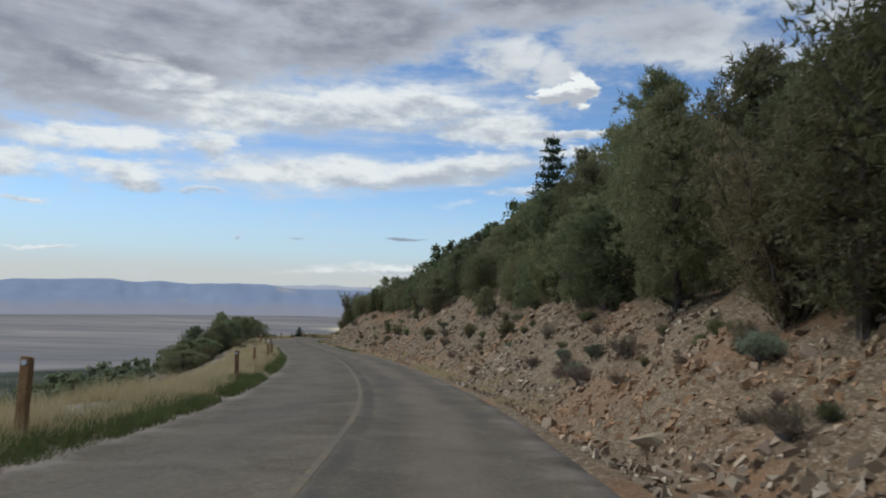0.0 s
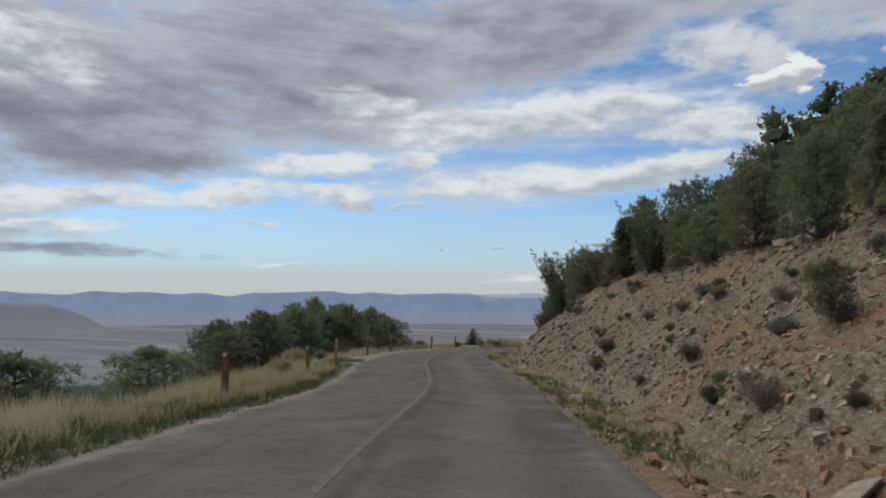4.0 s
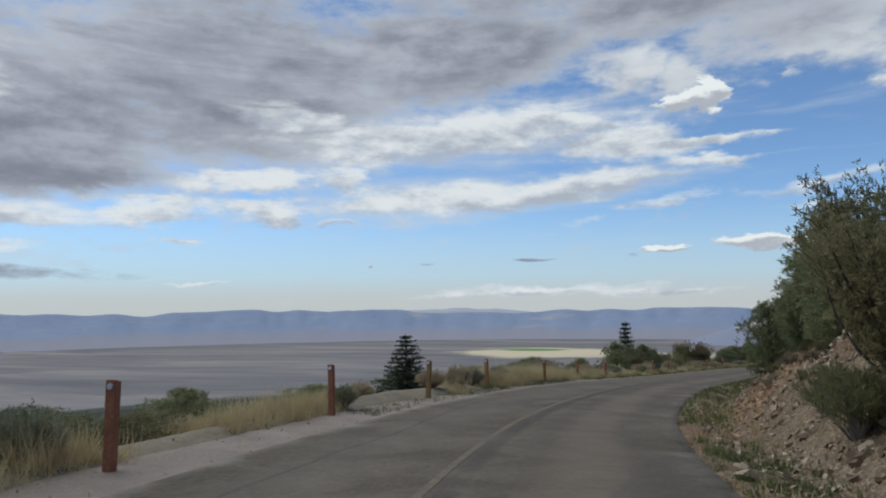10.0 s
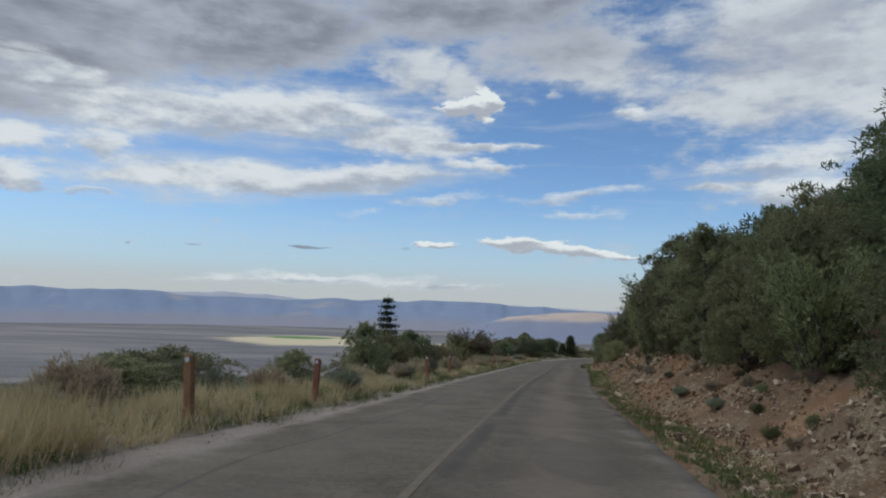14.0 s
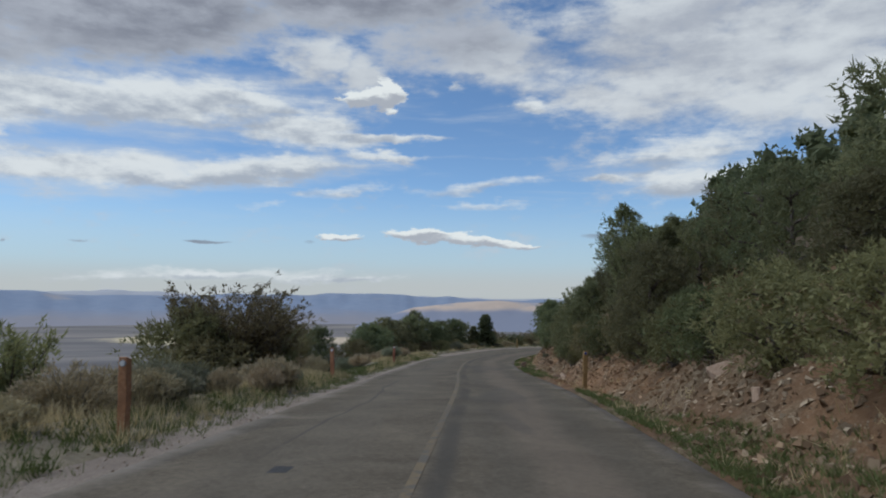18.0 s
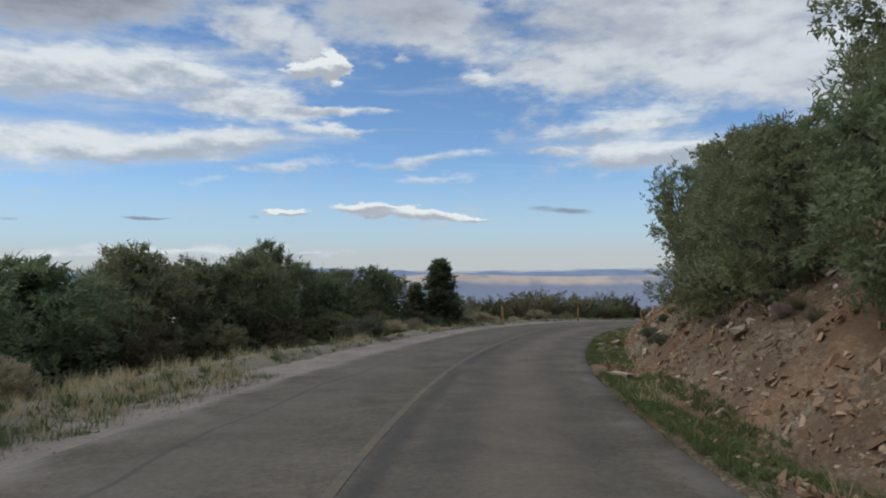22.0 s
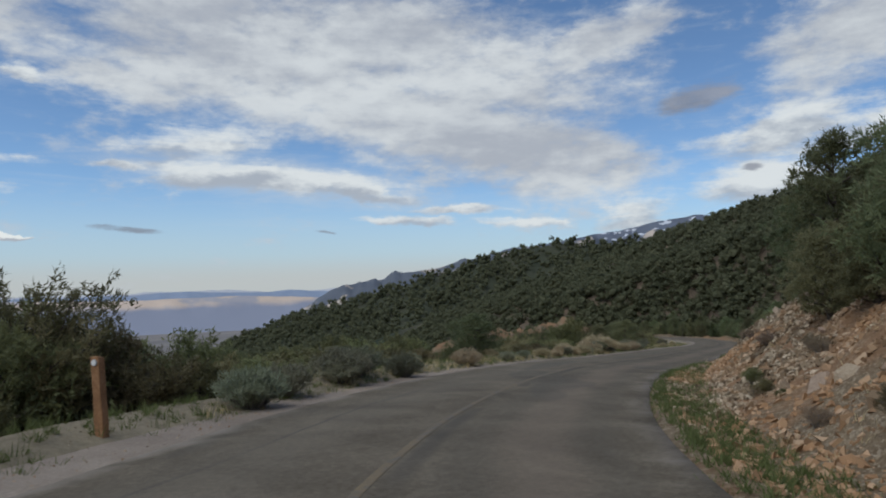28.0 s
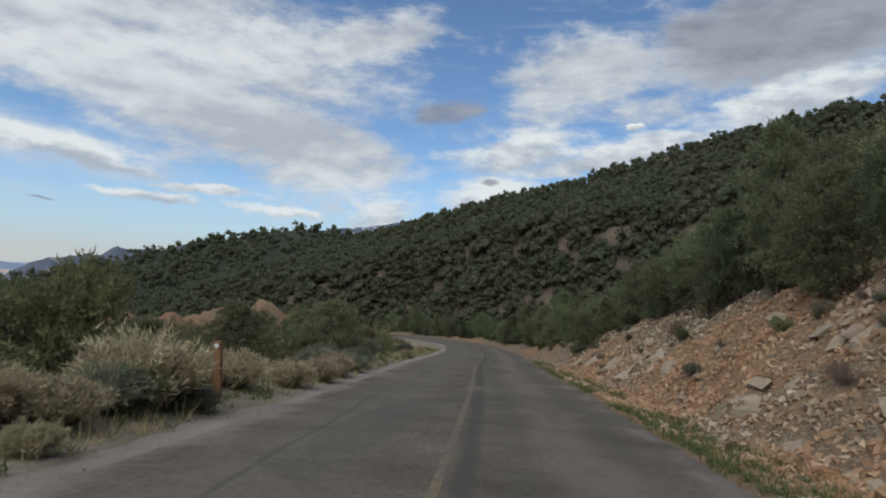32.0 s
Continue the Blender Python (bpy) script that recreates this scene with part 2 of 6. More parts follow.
STREAK_B = [(51.4, 6.4, 10.2, 1.09, -6, 0.9), (37.5, 7.8, 5.6, 1.12, -7, 0.9), (28.6, 7.9, 3.6, 0.87, 1, 0.95), (50.9, 4.7, 6.8, 0.42, -2, 0.75), (26.9, 15.6, 5.6, 1.04, 4, 0.85), (35.5, 5.5, 1.5, 0.28, -2, 0.6), (34, 1.9, 2.1, 0.19, -2, 0.75), (53.2, 17.3, 6.3, 2.82, -2, 0.7), (5.2, 1.1, 12.1, 0.48, -1, 0.6), (6.6, 1.2, 2.2, 0.43, -1, 0.8), (-4, 0.9, 5.3, 0.34, -1, 0.7), (5.1, 1.2, 3.7, 0.42, 0, 0.75), (22.2, 6.9, 1.3, 0.29, 0, 0.7), (-14.1, 17, 1, 0.51, -1, 0.6), (-21.6, 15.5, 2.3, 0.67, -1, 0.85)]
STREAK_C = [(-33.3, 11.6, 6.6, 1.11, -4, 0.72), (-35, 9, 5.6, 1.11, -5, 0.95), (-26.9, 9.7, 2.7, 0.43, 0, 0.8), (-17.5, 7.4, 3.2, 0.34, 0, 0.5), (-39.3, 8.7, 11.4, 1.12, 6, 0.95), (-47.3, 7.6, 4.4, 0.87, 9, 0.9), (-55, 5.8, 4.6, 0.39, 1, 0.9), (-60.8, 4.6, 3.6, 0.34, 4, 0.75), (-32.2, 10.9, 5, 1.16, 1, 0.65), (-70.1, 5.3, 3.5, 1.21, -9, 0.85), (-81.3, 10.9, 5.6, 1.54, -11, 0.95), (-79.1, 7, 4.9, 1.66, -7, 0.9), (-90.2, 10.8, 9, 1.11, -11, 0.95), (-102.3, 14.7, 7.9, 1.35, -13, 0.95), (-50.5, 5, 4.9, 0.44, 3, 0.85)]
PUFF = [(-7.9, 16.1, 2.7, 0.8, -5, 1), (-9.0, 16.8, 1.3, 0.75, -1, 1), (-6, 16, 1.5, 0.71, -1, 0.95), (-9.4, 15.2, 1.3, 0.33, -1, 0.9), (-12.2, 4.5, 3, 0.57, -1, 1), (-16.1, 4, 5, 0.38, 0, 1), (-5.8, 4.2, 2.5, 0.29, 2, 0.9), (-90.7, 12.7, 1.1, 0.46, -3, 0.9), (-20.3, 4.1, 1.6, 0.28, 5, 0.9), (-5.6, 4.3, 2.6, 0.39, 0, 0.9), (-10.9, 4.8, 2.1, 0.5, 0, 0.8)]
DARK = [(-101, 20.4, 10, 3.0, -7, 1.0), (31, 19.5, 13, 4.2, 0, 0.8), (5.8, 3.7, 1.9, 0.19, -1, 0.9), (15.2, 3.4, 0.7, 0.14, -1, 0.6), (20, 3.2, 0.3, 0.14, -1, 0.6), (-2.2, 3.9, 0.8, 0.19, -1, 0.6), (-28.2, 4.4, 3, 0.29, 5, 0.9), (-43.6, 4, 1.2, 0.14, 1, 0.7), (48.2, 2.8, 10.4, 0.65, 1, 0.8), (53.3, 13.3, 4, 1.3, 10, 0.95), (40.4, 20.7, 5.6, 0.97, 2, 0.8), (30.9, 18, 2.4, 0.74, -2, 0.6), (-75.1, 13.9, 3.9, 1.15, -13, 0.95), (-78.8, 8.1, 0.8, 0.31, 1, 0.8)]
build_sky()

# ================================================= materials


def material(name, colours, scale=1.0, rough=0.9, bump=0.3, bump_scale=None, fine=None, spots=None, per=0.0, spec=0.3, thin=0.0):
    """A rough natural surface: a ramp of colours over two scales of noise, speckles, relief, and a shift from object to object."""
    m = bpy.data.materials.new(name)
    m.use_nodes = True
    g = Graph(m.node_tree)
    co = g.n("ShaderNodeTexCoord").outputs["Object"]
    f = g.noise(co, scale, 6.0, 0.6, 0.3)
    if fine:
        f2 = g.noise(co, fine, 5.0, 0.65)
        f = g.math("ADD", g.math("MULTIPLY", f, 0.5), g.math("MULTIPLY", f2, 0.5))
    n = len(colours)
    col = g.ramp(f, [(0.3 + 0.4 * i / max(n - 1, 1), c) for i, c in enumerate(colours)])
    if spots:
        colour, s, lo, hi = spots
        col = g.mix(g.step(g.noise(co, s, 3.0, 0.5), lo, hi), col, colour)
    if per:
        rnd = g.n("ShaderNodeObjectInfo").outputs["Random"]
        hsv = g.n("ShaderNodeHueSaturation")
        g.link(col, hsv.inputs["Color"])
        g.link(g.step(rnd, 0.0, 1.0, 0.5 - per * 0.06, 0.5 + per * 0.06, False), hsv.inputs["Hue"])
        g.link(g.step(g.math("FRACT", g.math("MULTIPLY", rnd, 7.31)), 0.0, 1.0, 1 - per * 0.5, 1 + per * 0.5, False), hsv.inputs["Value"])
        col = hsv.outputs[0]
    b = g.n("ShaderNodeBsdfPrincipled")
    g.link(col, b.inputs["Base Color"])
    b.inputs["Roughness"].default_value = rough
    b.inputs["Specular IOR Level"].default_value = spec
    if bump:
        bn = g.n("ShaderNodeBump")
        bn.inputs["Strength"].default_value = bump
        bn.inputs["Distance"].default_value = 0.05
        g.link(g.noise(co, bump_scale or scale * 6, 6.0, 0.7), bn.inputs["Height"])
        g.link(bn.outputs[0], b.inputs["Normal"])
    shade = b.outputs[0]
    if thin:
        # light that comes through a leaf
        tr = g.n("ShaderNodeBsdfTranslucent")
        g.link(col, tr.inputs["Color"])
        both = g.n("ShaderNodeMixShader")
        both.inputs[0].default_value = thin
        g.link(shade, both.inputs[1])
        g.link(tr.outputs[0], both.inputs[2])
        shade = both.outputs[0]
    g.link(shade, g.n("ShaderNodeOutputMaterial").inputs[0])
    return m


def asphalt_material():
    """Worn grey asphalt: wheel tracks, a rosy right lane, patches, tar and grit. UV: metres across and along."""
    m = bpy.data.materials.new("asphalt")
    m.use_nodes = True
    g = Graph(m.node_tree)
    uv = g.n("ShaderNodeUVMap").outputs[0]
    sep = g.n("ShaderNodeSeparateXYZ")
    g.link(uv, sep.inputs[0])
    u, v = sep.outputs[0], sep.outputs[1]
    co = g.n("ShaderNodeTexCoord").outputs["Object"]
    wob = g.math("MULTIPLY", g.math("SUBTRACT", g.noise(co, 0.25, 3.0), 0.5), 0.9)
    uw = g.math("ADD", u, wob)
    grit = g.noise(co, 90.0, 3.0, 0.7)
    blotch = g.noise(co, 0.7, 6.0, 0.65, 0.6)
    coarse = g.noise(co, 14.0, 5.0, 0.75)
    col = g.ramp(g.math("ADD", g.math("MULTIPLY", blotch, 0.34), g.math("ADD", g.math("MULTIPLY", grit, 0.33), g.math("MULTIPLY", coarse, 0.33))), [(0.37, (0.056, 0.046, 0.034)), (0.5, (0.122, 0.101, 0.075)), (0.63, (0.200, 0.166, 0.124))])
    # polished wheel tracks, darker oil line, rosy aggregate in the right lane
    def band(c, w):
        return g.step(g.math("ABSOLUTE", g.math("SUBTRACT", uw, c)), w, w * 0.2)
    col = g.mix(g.math("MULTIPLY", g.math("MAXIMUM", band(-0.75, 0.45), band(-2.2, 0.45)), 0.3), col, (0.092, 0.081, 0.067))
    col = g.mix(g.math("MULTIPLY", band(-1.5, 0.7), 0.4), col, (0.19, 0.15, 0.118))
    col = g.mix(g.math("MULTIPLY", band(1.6, 1.2), 0.25), col, (0.155, 0.136, 0.110))
    # the tarred seam beside the line
    seam = g.math("MULTIPLY", g.step(g.math("ABSOLUTE", g.math("SUBTRACT", g.math("ADD", u, g.math("MULTIPLY", wob, 0.15)), -0.22)), 0.2, 0.04), g.step(g.noise(co, 0.35, 4.0), 0.35, 0.55))
    col = g.mix(g.math("MULTIPLY", seam, 0.7), col, (0.066, 0.060, 0.053))
    # a long tarred crack that wanders down the other lane, and a few across
    def crack(along, across, size, at, wide, seed):
        wig = g.math("MULTIPLY", g.math("SUBTRACT", g.noise(g.vmath("ADD", co, (seed, 0.0, 0.0)), size, 4.0, 0.5), 0.5), 1.3)
        return g.step(g.math("ABSOLUTE", g.math("SUBTRACT", g.math("ADD", across, wig), at)), wide, wide * 0.3)
    long_crack = g.math("MULTIPLY", crack(v, u, 0.12, 1.9, 0.05, 3.0), g.step(g.noise(co, 0.06, 3.0), 0.46, 0.54))
    col = g.mix(g.math("MULTIPLY", long_crack, 0.42), col, (0.055, 0.054, 0.054))
    patch = g.step(g.noise(g.vmath("MULTIPLY", uv, (0.5, 0.13, 1.0)), 1.0, 2.0, 0.4), 0.60, 0.63)
    col = g.mix(g.math("MULTIPLY", patch, 0.35), col, (0.080, 0.074, 0.066))
    # gravel dust at both edges
    edge = g.step(g.math("ADD", g.math("ABSOLUTE", u), g.math("MULTIPLY", g.math("SUBTRACT", blotch, 0.5), 1.6)), 2.65, 3.35)
    col = g.mix(g.math("MULTIPLY", edge, 0.75), col, (0.23, 0.20, 0.175))
    b = g.n("ShaderNodeBsdfPrincipled")
    g.link(col, b.inputs["Base Color"])
    b.inputs["Roughness"].default_value = 0.94
    b.inputs["Specular IOR Level"].default_value = 0.14
    bn = g.n("ShaderNodeBump")
    bn.inputs["Strength"].default_value, bn.inputs["Distance"].default_value = 0.5, 0.012
    g.link(g.noise(co, 60.0, 4.0, 0.75), bn.inputs["Height"])
    g.link(bn.outputs[0], b.inputs["Normal"])
    g.link(b.outputs[0], g.n("ShaderNodeOutputMaterial").inputs[0])
    return m


def slope_material():
    """The land sheet: pine litter and brown soil near by, dark scrub on the slopes, pale dry flats far below."""
    m = bpy.data.materials.new("land")
    m.use_nodes = True
    g = Graph(m.node_tree)
    geo = g.n("ShaderNodeNewGeometry")
    pos = geo.outputs["Position"]
    sep = g.n("ShaderNodeSeparateXYZ")
    g.link(pos, sep.inputs[0])
    z = sep.outputs[2]
    soil = g.ramp(g.math("ADD", g.math("MULTIPLY", g.noise(pos, 0.35, 6.0), 0.5), g.math("MULTIPLY", g.noise(pos, 5.0, 4.0, 0.7), 0.5)), [(0.32, (0.05, 0.042, 0.032)), (0.5, (0.115, 0.088, 0.064)), (0.68, (0.2, 0.155, 0.115))])
    scrub = g.ramp(g.math("ADD", g.math("MULTIPLY", g.noise(pos, 0.012, 5.0), 0.5), g.math("MULTIPLY", g.noise(pos, 0.11, 5.0, 0.7), 0.5)), [(0.36, (0.016, 0.022, 0.014)), (0.5, (0.034, 0.042, 0.026)), (0.66, (0.085, 0.082, 0.055))])
    # the flats: long bands of grey-mauve and straw, painted sun patches, cut by thin lines
    stretch = g.vmath("MULTIPLY", pos, (0.0011, 0.0045, 0.0))
    flats = g.ramp(g.noise(stretch, 1.0, 7.0, 0.6, 0.5), [(0.30, (0.13, 0.122, 0.125)), (0.44, (0.185, 0.172, 0.168)), (0.56, (0.235, 0.213, 0.20)), (0.7, (0.31, 0.27, 0.235))])
    flats = g.mix(g.step(g.noise(g.vmath("MULTIPLY", pos, (0.003, 0.02, 0.0)), 1.0, 4.0), 0.58, 0.68, 0.0, 0.5), flats, (0.10, 0.105, 0.085))
    # sunlit patches of the valley put into the colour: two pale, one green
    def sun_patch(cx, cy, rx, ry):
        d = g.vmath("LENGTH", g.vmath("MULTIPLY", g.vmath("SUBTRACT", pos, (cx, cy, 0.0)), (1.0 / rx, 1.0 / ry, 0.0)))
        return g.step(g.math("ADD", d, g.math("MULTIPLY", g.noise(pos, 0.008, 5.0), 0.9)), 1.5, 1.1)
    flats = g.mix(sun_patch(-240, 2760, 420, 300), flats, (0.62, 0.52, 0.34))
    flats = g.mix(sun_patch(-330, 2900, 170, 90), flats, (0.16, 0.26, 0.10))
    flats = g.mix(sun_patch(500, 2600, 700, 200), flats, (0.55, 0.45, 0.33))
    near = g.mix(g.step(g.math("ADD", z, g.math("MULTIPLY", g.noise(pos, 0.02, 4.0), 20.0)), -20.0, -45.0), soil, scrub)
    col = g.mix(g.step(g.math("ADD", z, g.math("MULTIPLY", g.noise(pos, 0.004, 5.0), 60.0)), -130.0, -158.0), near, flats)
    b = g.n("ShaderNodeBsdfPrincipled")
    g.link(col, b.inputs["Base Color"])
    b.inputs["Roughness"].default_value = 0.95
    b.inputs["Specular IOR Level"].default_value = 0.1
    bn = g.n("ShaderNodeBump")
    bn.inputs["Strength"].default_value, bn.inputs["Distance"].default_value = 0.5, 0.1
    g.link(g.noise(pos, 8.0, 5.0, 0.7), bn.inputs["Height"])
    g.link(bn.outputs[0], b.inputs["Normal"])
    g.link(b.outputs[0], g.n("ShaderNodeOutputMaterial").inputs[0])
    return m


def noise_colour(g, co, scale):
    node = g.n("ShaderNodeTexNoise")
    g.link(co, node.inputs["Vector"])
    node.inputs["Scale"].default_value = scale
    return node.outputs["Color"]


def bank_material():
    """Broken rock and earth in the cut: grey-tan, browner and orange where the soil shows. UV: metres across and along."""
    m = bpy.data.materials.new("bank_rubble")
    m.use_nodes = True
    g = Graph(m.node_tree)
    uv = g.n("ShaderNodeUVMap").outputs[0]
    sep = g.n("ShaderNodeSeparateXYZ")
    g.link(uv, sep.inputs[0])
    co = g.n("ShaderNodeTexCoord").outputs["Object"]
    f = g.math("ADD", g.math("MULTIPLY", g.noise(co, 0.5, 6.0, 0.65, 0.4), 0.5), g.math("MULTIPLY", g.noise(co, 7.0, 5.0, 0.7), 0.5))
    col = g.ramp(f, [(0.32, (0.066, 0.044, 0.027)), (0.45, (0.140, 0.097, 0.058)), (0.58, (0.22, 0.162, 0.102)), (0.72, (0.32, 0.25, 0.168))])
    # broken pieces at two sizes, each its own tone, soil in the gaps
    for size, share_ in ((9.0, 0.5), (22.0, 0.55)):
        warp = g.vmath("MULTIPLY", g.vmath("ADD", co, g.vmath("SCALE", g.vmath("SUBTRACT", noise_colour(g, co, size * 0.5), (0.5, 0.5, 0.5)), scale=1.6 / size)), (1.0, 1.0, 2.2))
        cell = g.n("ShaderNodeTexVoronoi")
        cell.inputs["Scale"].default_value = size
        g.link(warp, cell.inputs["Vector"])
        cell.distance = "MANHATTAN"
        tone = g.n("ShaderNodeSeparateXYZ")
        g.link(cell.outputs["Color"], tone.inputs[0])
        piece = g.ramp(tone.outputs[0], [(0.0, (0.105, 0.076, 0.050)), (0.4, (0.185, 0.137, 0.088)), (0.75, (0.29, 0.228, 0.154)), (1.0, (0.47, 0.395, 0.29))])
        inside = g.step(tone.outputs[1], 0.3, 0.4)
        col = g.mix(g.math("MULTIPLY", inside, share_), col, piece)
    # more bare orange earth along the inner bend and after it
    share = g.ramp(g.math("DIVIDE", sep.outputs[1], 430.0), [(0.0, (0.55, 0.55, 0.55)), (0.30, (0.35, 0.35, 0.35)), (0.45, (0.5, 0.5, 0.5)), (0.60, (0.95, 0.95, 0.95)), (0.68, (0.35, 0.35, 0.35)), (0.78, (0.9, 0.9, 0.9)), (1.0, (0.6, 0.6, 0.6))])
    earth = g.step(g.math("ADD", g.noise(co, 0.22, 6.0, 0.65, 0.5), g.math("MULTIPLY", share, 0.16)), 0.56, 0.70)
    soil = g.mix(g.noise(co, 3.0, 5.0, 0.7), (0.20, 0.10, 0.05), (0.37, 0.21, 0.112))
    col = g.mix(g.math("MULTIPLY", earth, 0.62), col, soil)
    # dark brown earth, with tree shade put into its colour, on the middle stretch
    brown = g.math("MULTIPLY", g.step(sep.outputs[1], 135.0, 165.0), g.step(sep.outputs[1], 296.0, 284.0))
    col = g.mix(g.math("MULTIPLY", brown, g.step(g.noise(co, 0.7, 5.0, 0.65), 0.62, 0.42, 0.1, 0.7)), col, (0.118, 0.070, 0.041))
    b = g.n("ShaderNodeBsdfPrincipled")
    g.link(col, b.inputs["Base Color"])
    b.inputs["Roughness"].default_value = 0.95
    b.inputs["Specular IOR Level"].default_value = 0.15
    bn = g.n("ShaderNodeBump")
    bn.inputs["Strength"].default_value, bn.inputs["Distance"].default_value = 0.9, 0.08
    vor = g.n("ShaderNodeTexVoronoi")
    vor.inputs["Scale"].default_value = 12.0
    vor.distance = "MANHATTAN"
    g.link(g.vmath("MULTIPLY", co, (1.0, 1.0, 2.2)), vor.inputs["Vector"])
    tall = g.n("ShaderNodeSeparateXYZ")
    g.link(vor.outputs["Color"], tall.inputs[0])
    g.link(g.math("ADD", g.noise(co, 9.0, 6.0, 0.7), g.math("MULTIPLY", tall.outputs[0], 0.5)), bn.inputs["Height"])
    g.link(bn.outputs[0], b.inputs["Normal"])
    g.link(b.outputs[0], g.n("ShaderNodeOutputMaterial").inputs[0])
    return m


ASPHALT = asphalt_material()
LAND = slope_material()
GRAVEL = material("gravel", [(0.15, 0.118, 0.094), (0.26, 0.21, 0.17), (0.39, 0.33, 0.27)], 0.6, 0.95, 0.7, 22.0, 26.0)
VERGE = material("verge_soil", [(0.11, 0.09, 0.06), (0.21, 0.175, 0.12), (0.3, 0.25, 0.17)], 0.5, 0.95, 0.6, 14.0, 11.0)
BANK = bank_material()
BARK = material("bark", [(0.05, 0.04, 0.033), (0.11, 0.09, 0.075), (0.17, 0.145, 0.125)], 5.0, 0.95, 0.8, 30.0)
PINE = material("pinyon_needles", [(0.097, 0.110, 0.055), (0.187, 0.198, 0.099), (0.297, 0.300, 0.160)], 0.8, 0.7, 0.0, None, 16.0, per=0.6, thin=0.5)
MAHOG = material("mahogany_leaves", [(0.100, 0.102, 0.048), (0.188, 0.182, 0.085), (0.285, 0.265, 0.13)], 1.0, 0.7, 0.0, None, 16.0, per=0.8, thin=0.42)
SPUR = material("far_evergreens", [(0.088, 0.096, 0.055), (0.128, 0.134, 0.074), (0.185, 0.180, 0.105)], 0.22, 0.8, 0.0, None, 1.2, thin=0.5)
FIR = material("fir_needles", [(0.030, 0.044, 0.025), (0.055, 0.074, 0.042), (0.085, 0.105, 0.060)], 1.5, 0.7, 0.0, None, 14.0, per=0.6, thin=0.2)

# ================================================= the lie of the land
# centre of the road, metres
ROAD = [
    (-0.8, -27.7, 2.09), (-2.2, -12.8, 0.70), (-3.8, 2.1, -0.68), (-5.2, 17.0, -2.06), (-8.1, 31.8, -3.28),
    (-11.8, 46.3, -4.41), (-16.2, 60.6, -5.61), (-19.9, 72.8, -6.58), (-25.0, 86.0, -7.33), (-28.6, 100.6, -8.32),
    (-29.3, 115.6, -9.42), (-27.0, 130.4, -10.49), (-23.3, 144.9, -11.74), (-19.3, 159.3, -12.95), (-14.8, 173.6, -14.03),
    (-10.4, 188.0, -15.12), (-6.4, 202.4, -16.37), (-1.7, 216.6, -17.46), (4.9, 230.0, -18.39), (13.5, 242.3, -19.19),
    (24.1, 252.9, -20.12), (36.5, 261.3, -21.23), (50.5, 266.3, -22.38), (65.3, 268.7, -23.70), (80.1, 271.4, -25.02),
    (94.8, 274.3, -26.34), (109.6, 276.9, -27.66), (124.2, 280.1, -28.89), (138.6, 284.5, -30.00), (151.2, 292.6, -30.90),
    (161.1, 303.9, -31.80), (167.5, 317.4, -32.70),
]

HALF = 3.09                     # half the asphalt's width


def spline(points, per):
    a = np.array(points, float)
    a = np.vstack([2 * a[0] - a[1], a, 2 * a[-1] - a[-2]])
    out = []
    for i in range(1, len(a) - 2):
        for k in range(per):
            t = k / per
            out.append(0.5 * (2 * a[i] + (a[i + 1] - a[i - 1]) * t + (2 * a[i - 1] - 5 * a[i] + 4 * a[i + 1] - a[i + 2]) * t * t + (3 * a[i] - a[i - 1] - 3 * a[i + 1] + a[i + 2]) * t ** 3))
    return np.array(out)


LINE = spline(ROAD, 30)         # about every half metre
STEP = np.r_[0, np.cumsum(np.linalg.norm(np.diff(LINE[:, :2], axis=0), axis=1))]
STEP = np.interp(STEP, [0, 74.97, 89.93, 102.68, 116.84, 131.89, 461.33], [0, 74.96, 89.96, 104.98, 119.86, 134.92, 464.36])    # the marks stand a little closer on the short straight
LENGTH = STEP[-1]


def on_line(s):
    """Places, unit ways ahead and to the left at the distances s along the road."""
    s = np.atleast_1d(np.asarray(s, float))
    p = np.stack([np.interp(s, STEP, LINE[:, k]) for k in range(3)], -1)
    a = np.stack([np.interp(s + 1.0, STEP, LINE[:, k]) - np.interp(s - 1.0, STEP, LINE[:, k]) for k in range(2)], -1)
    a /= np.linalg.norm(a, axis=1)[:, None] + 1e-9
    return p, a, np.stack([-a[:, 1], a[:, 0]], -1)


def beside(s, u, dz=0.0):
    """The place u metres left of the road's centre at s."""
    p, a, n = on_line(s)
    q = p.copy()
    q[:, :2] += n * np.reshape(u, (-1, 1))
    q[:, 2] += dz
    return q


def wave(s, seed, size):
    """Smooth random numbers of about -1 to 1 along s."""
    rng = np.random.RandomState(seed)
    k = rng.randn(int(1200 / size) + 8)
    t = (np.asarray(s, float) + 100) / size
    i = np.clip(t.astype(int), 1, len(k) - 3)
    f = np.clip(t - i, 0, 1)
    f = f * f * (3 - 2 * f)
    return k[i] * (1 - f) + k[i + 1] * f


def bank_height(s):
    """How high the cut stands over the road on the uphill side."""
    return np.interp(s, [0, 40, 50, 58, 70, 85, 100, 125, 135, 145, 170, 200, 230, 255, 280, 305, 325, 357, 375, 390, 405, 450], [2.0, 1.5, 2.1, 2.9, 3.7, 4.3, 4.0, 3.4, 2.4, 1.4, 1.25, 1.3, 1.4, 1.8, 2.15, 2.1, 2.0, 3.1, 3.4, 2.2, 1.0, 0.8])


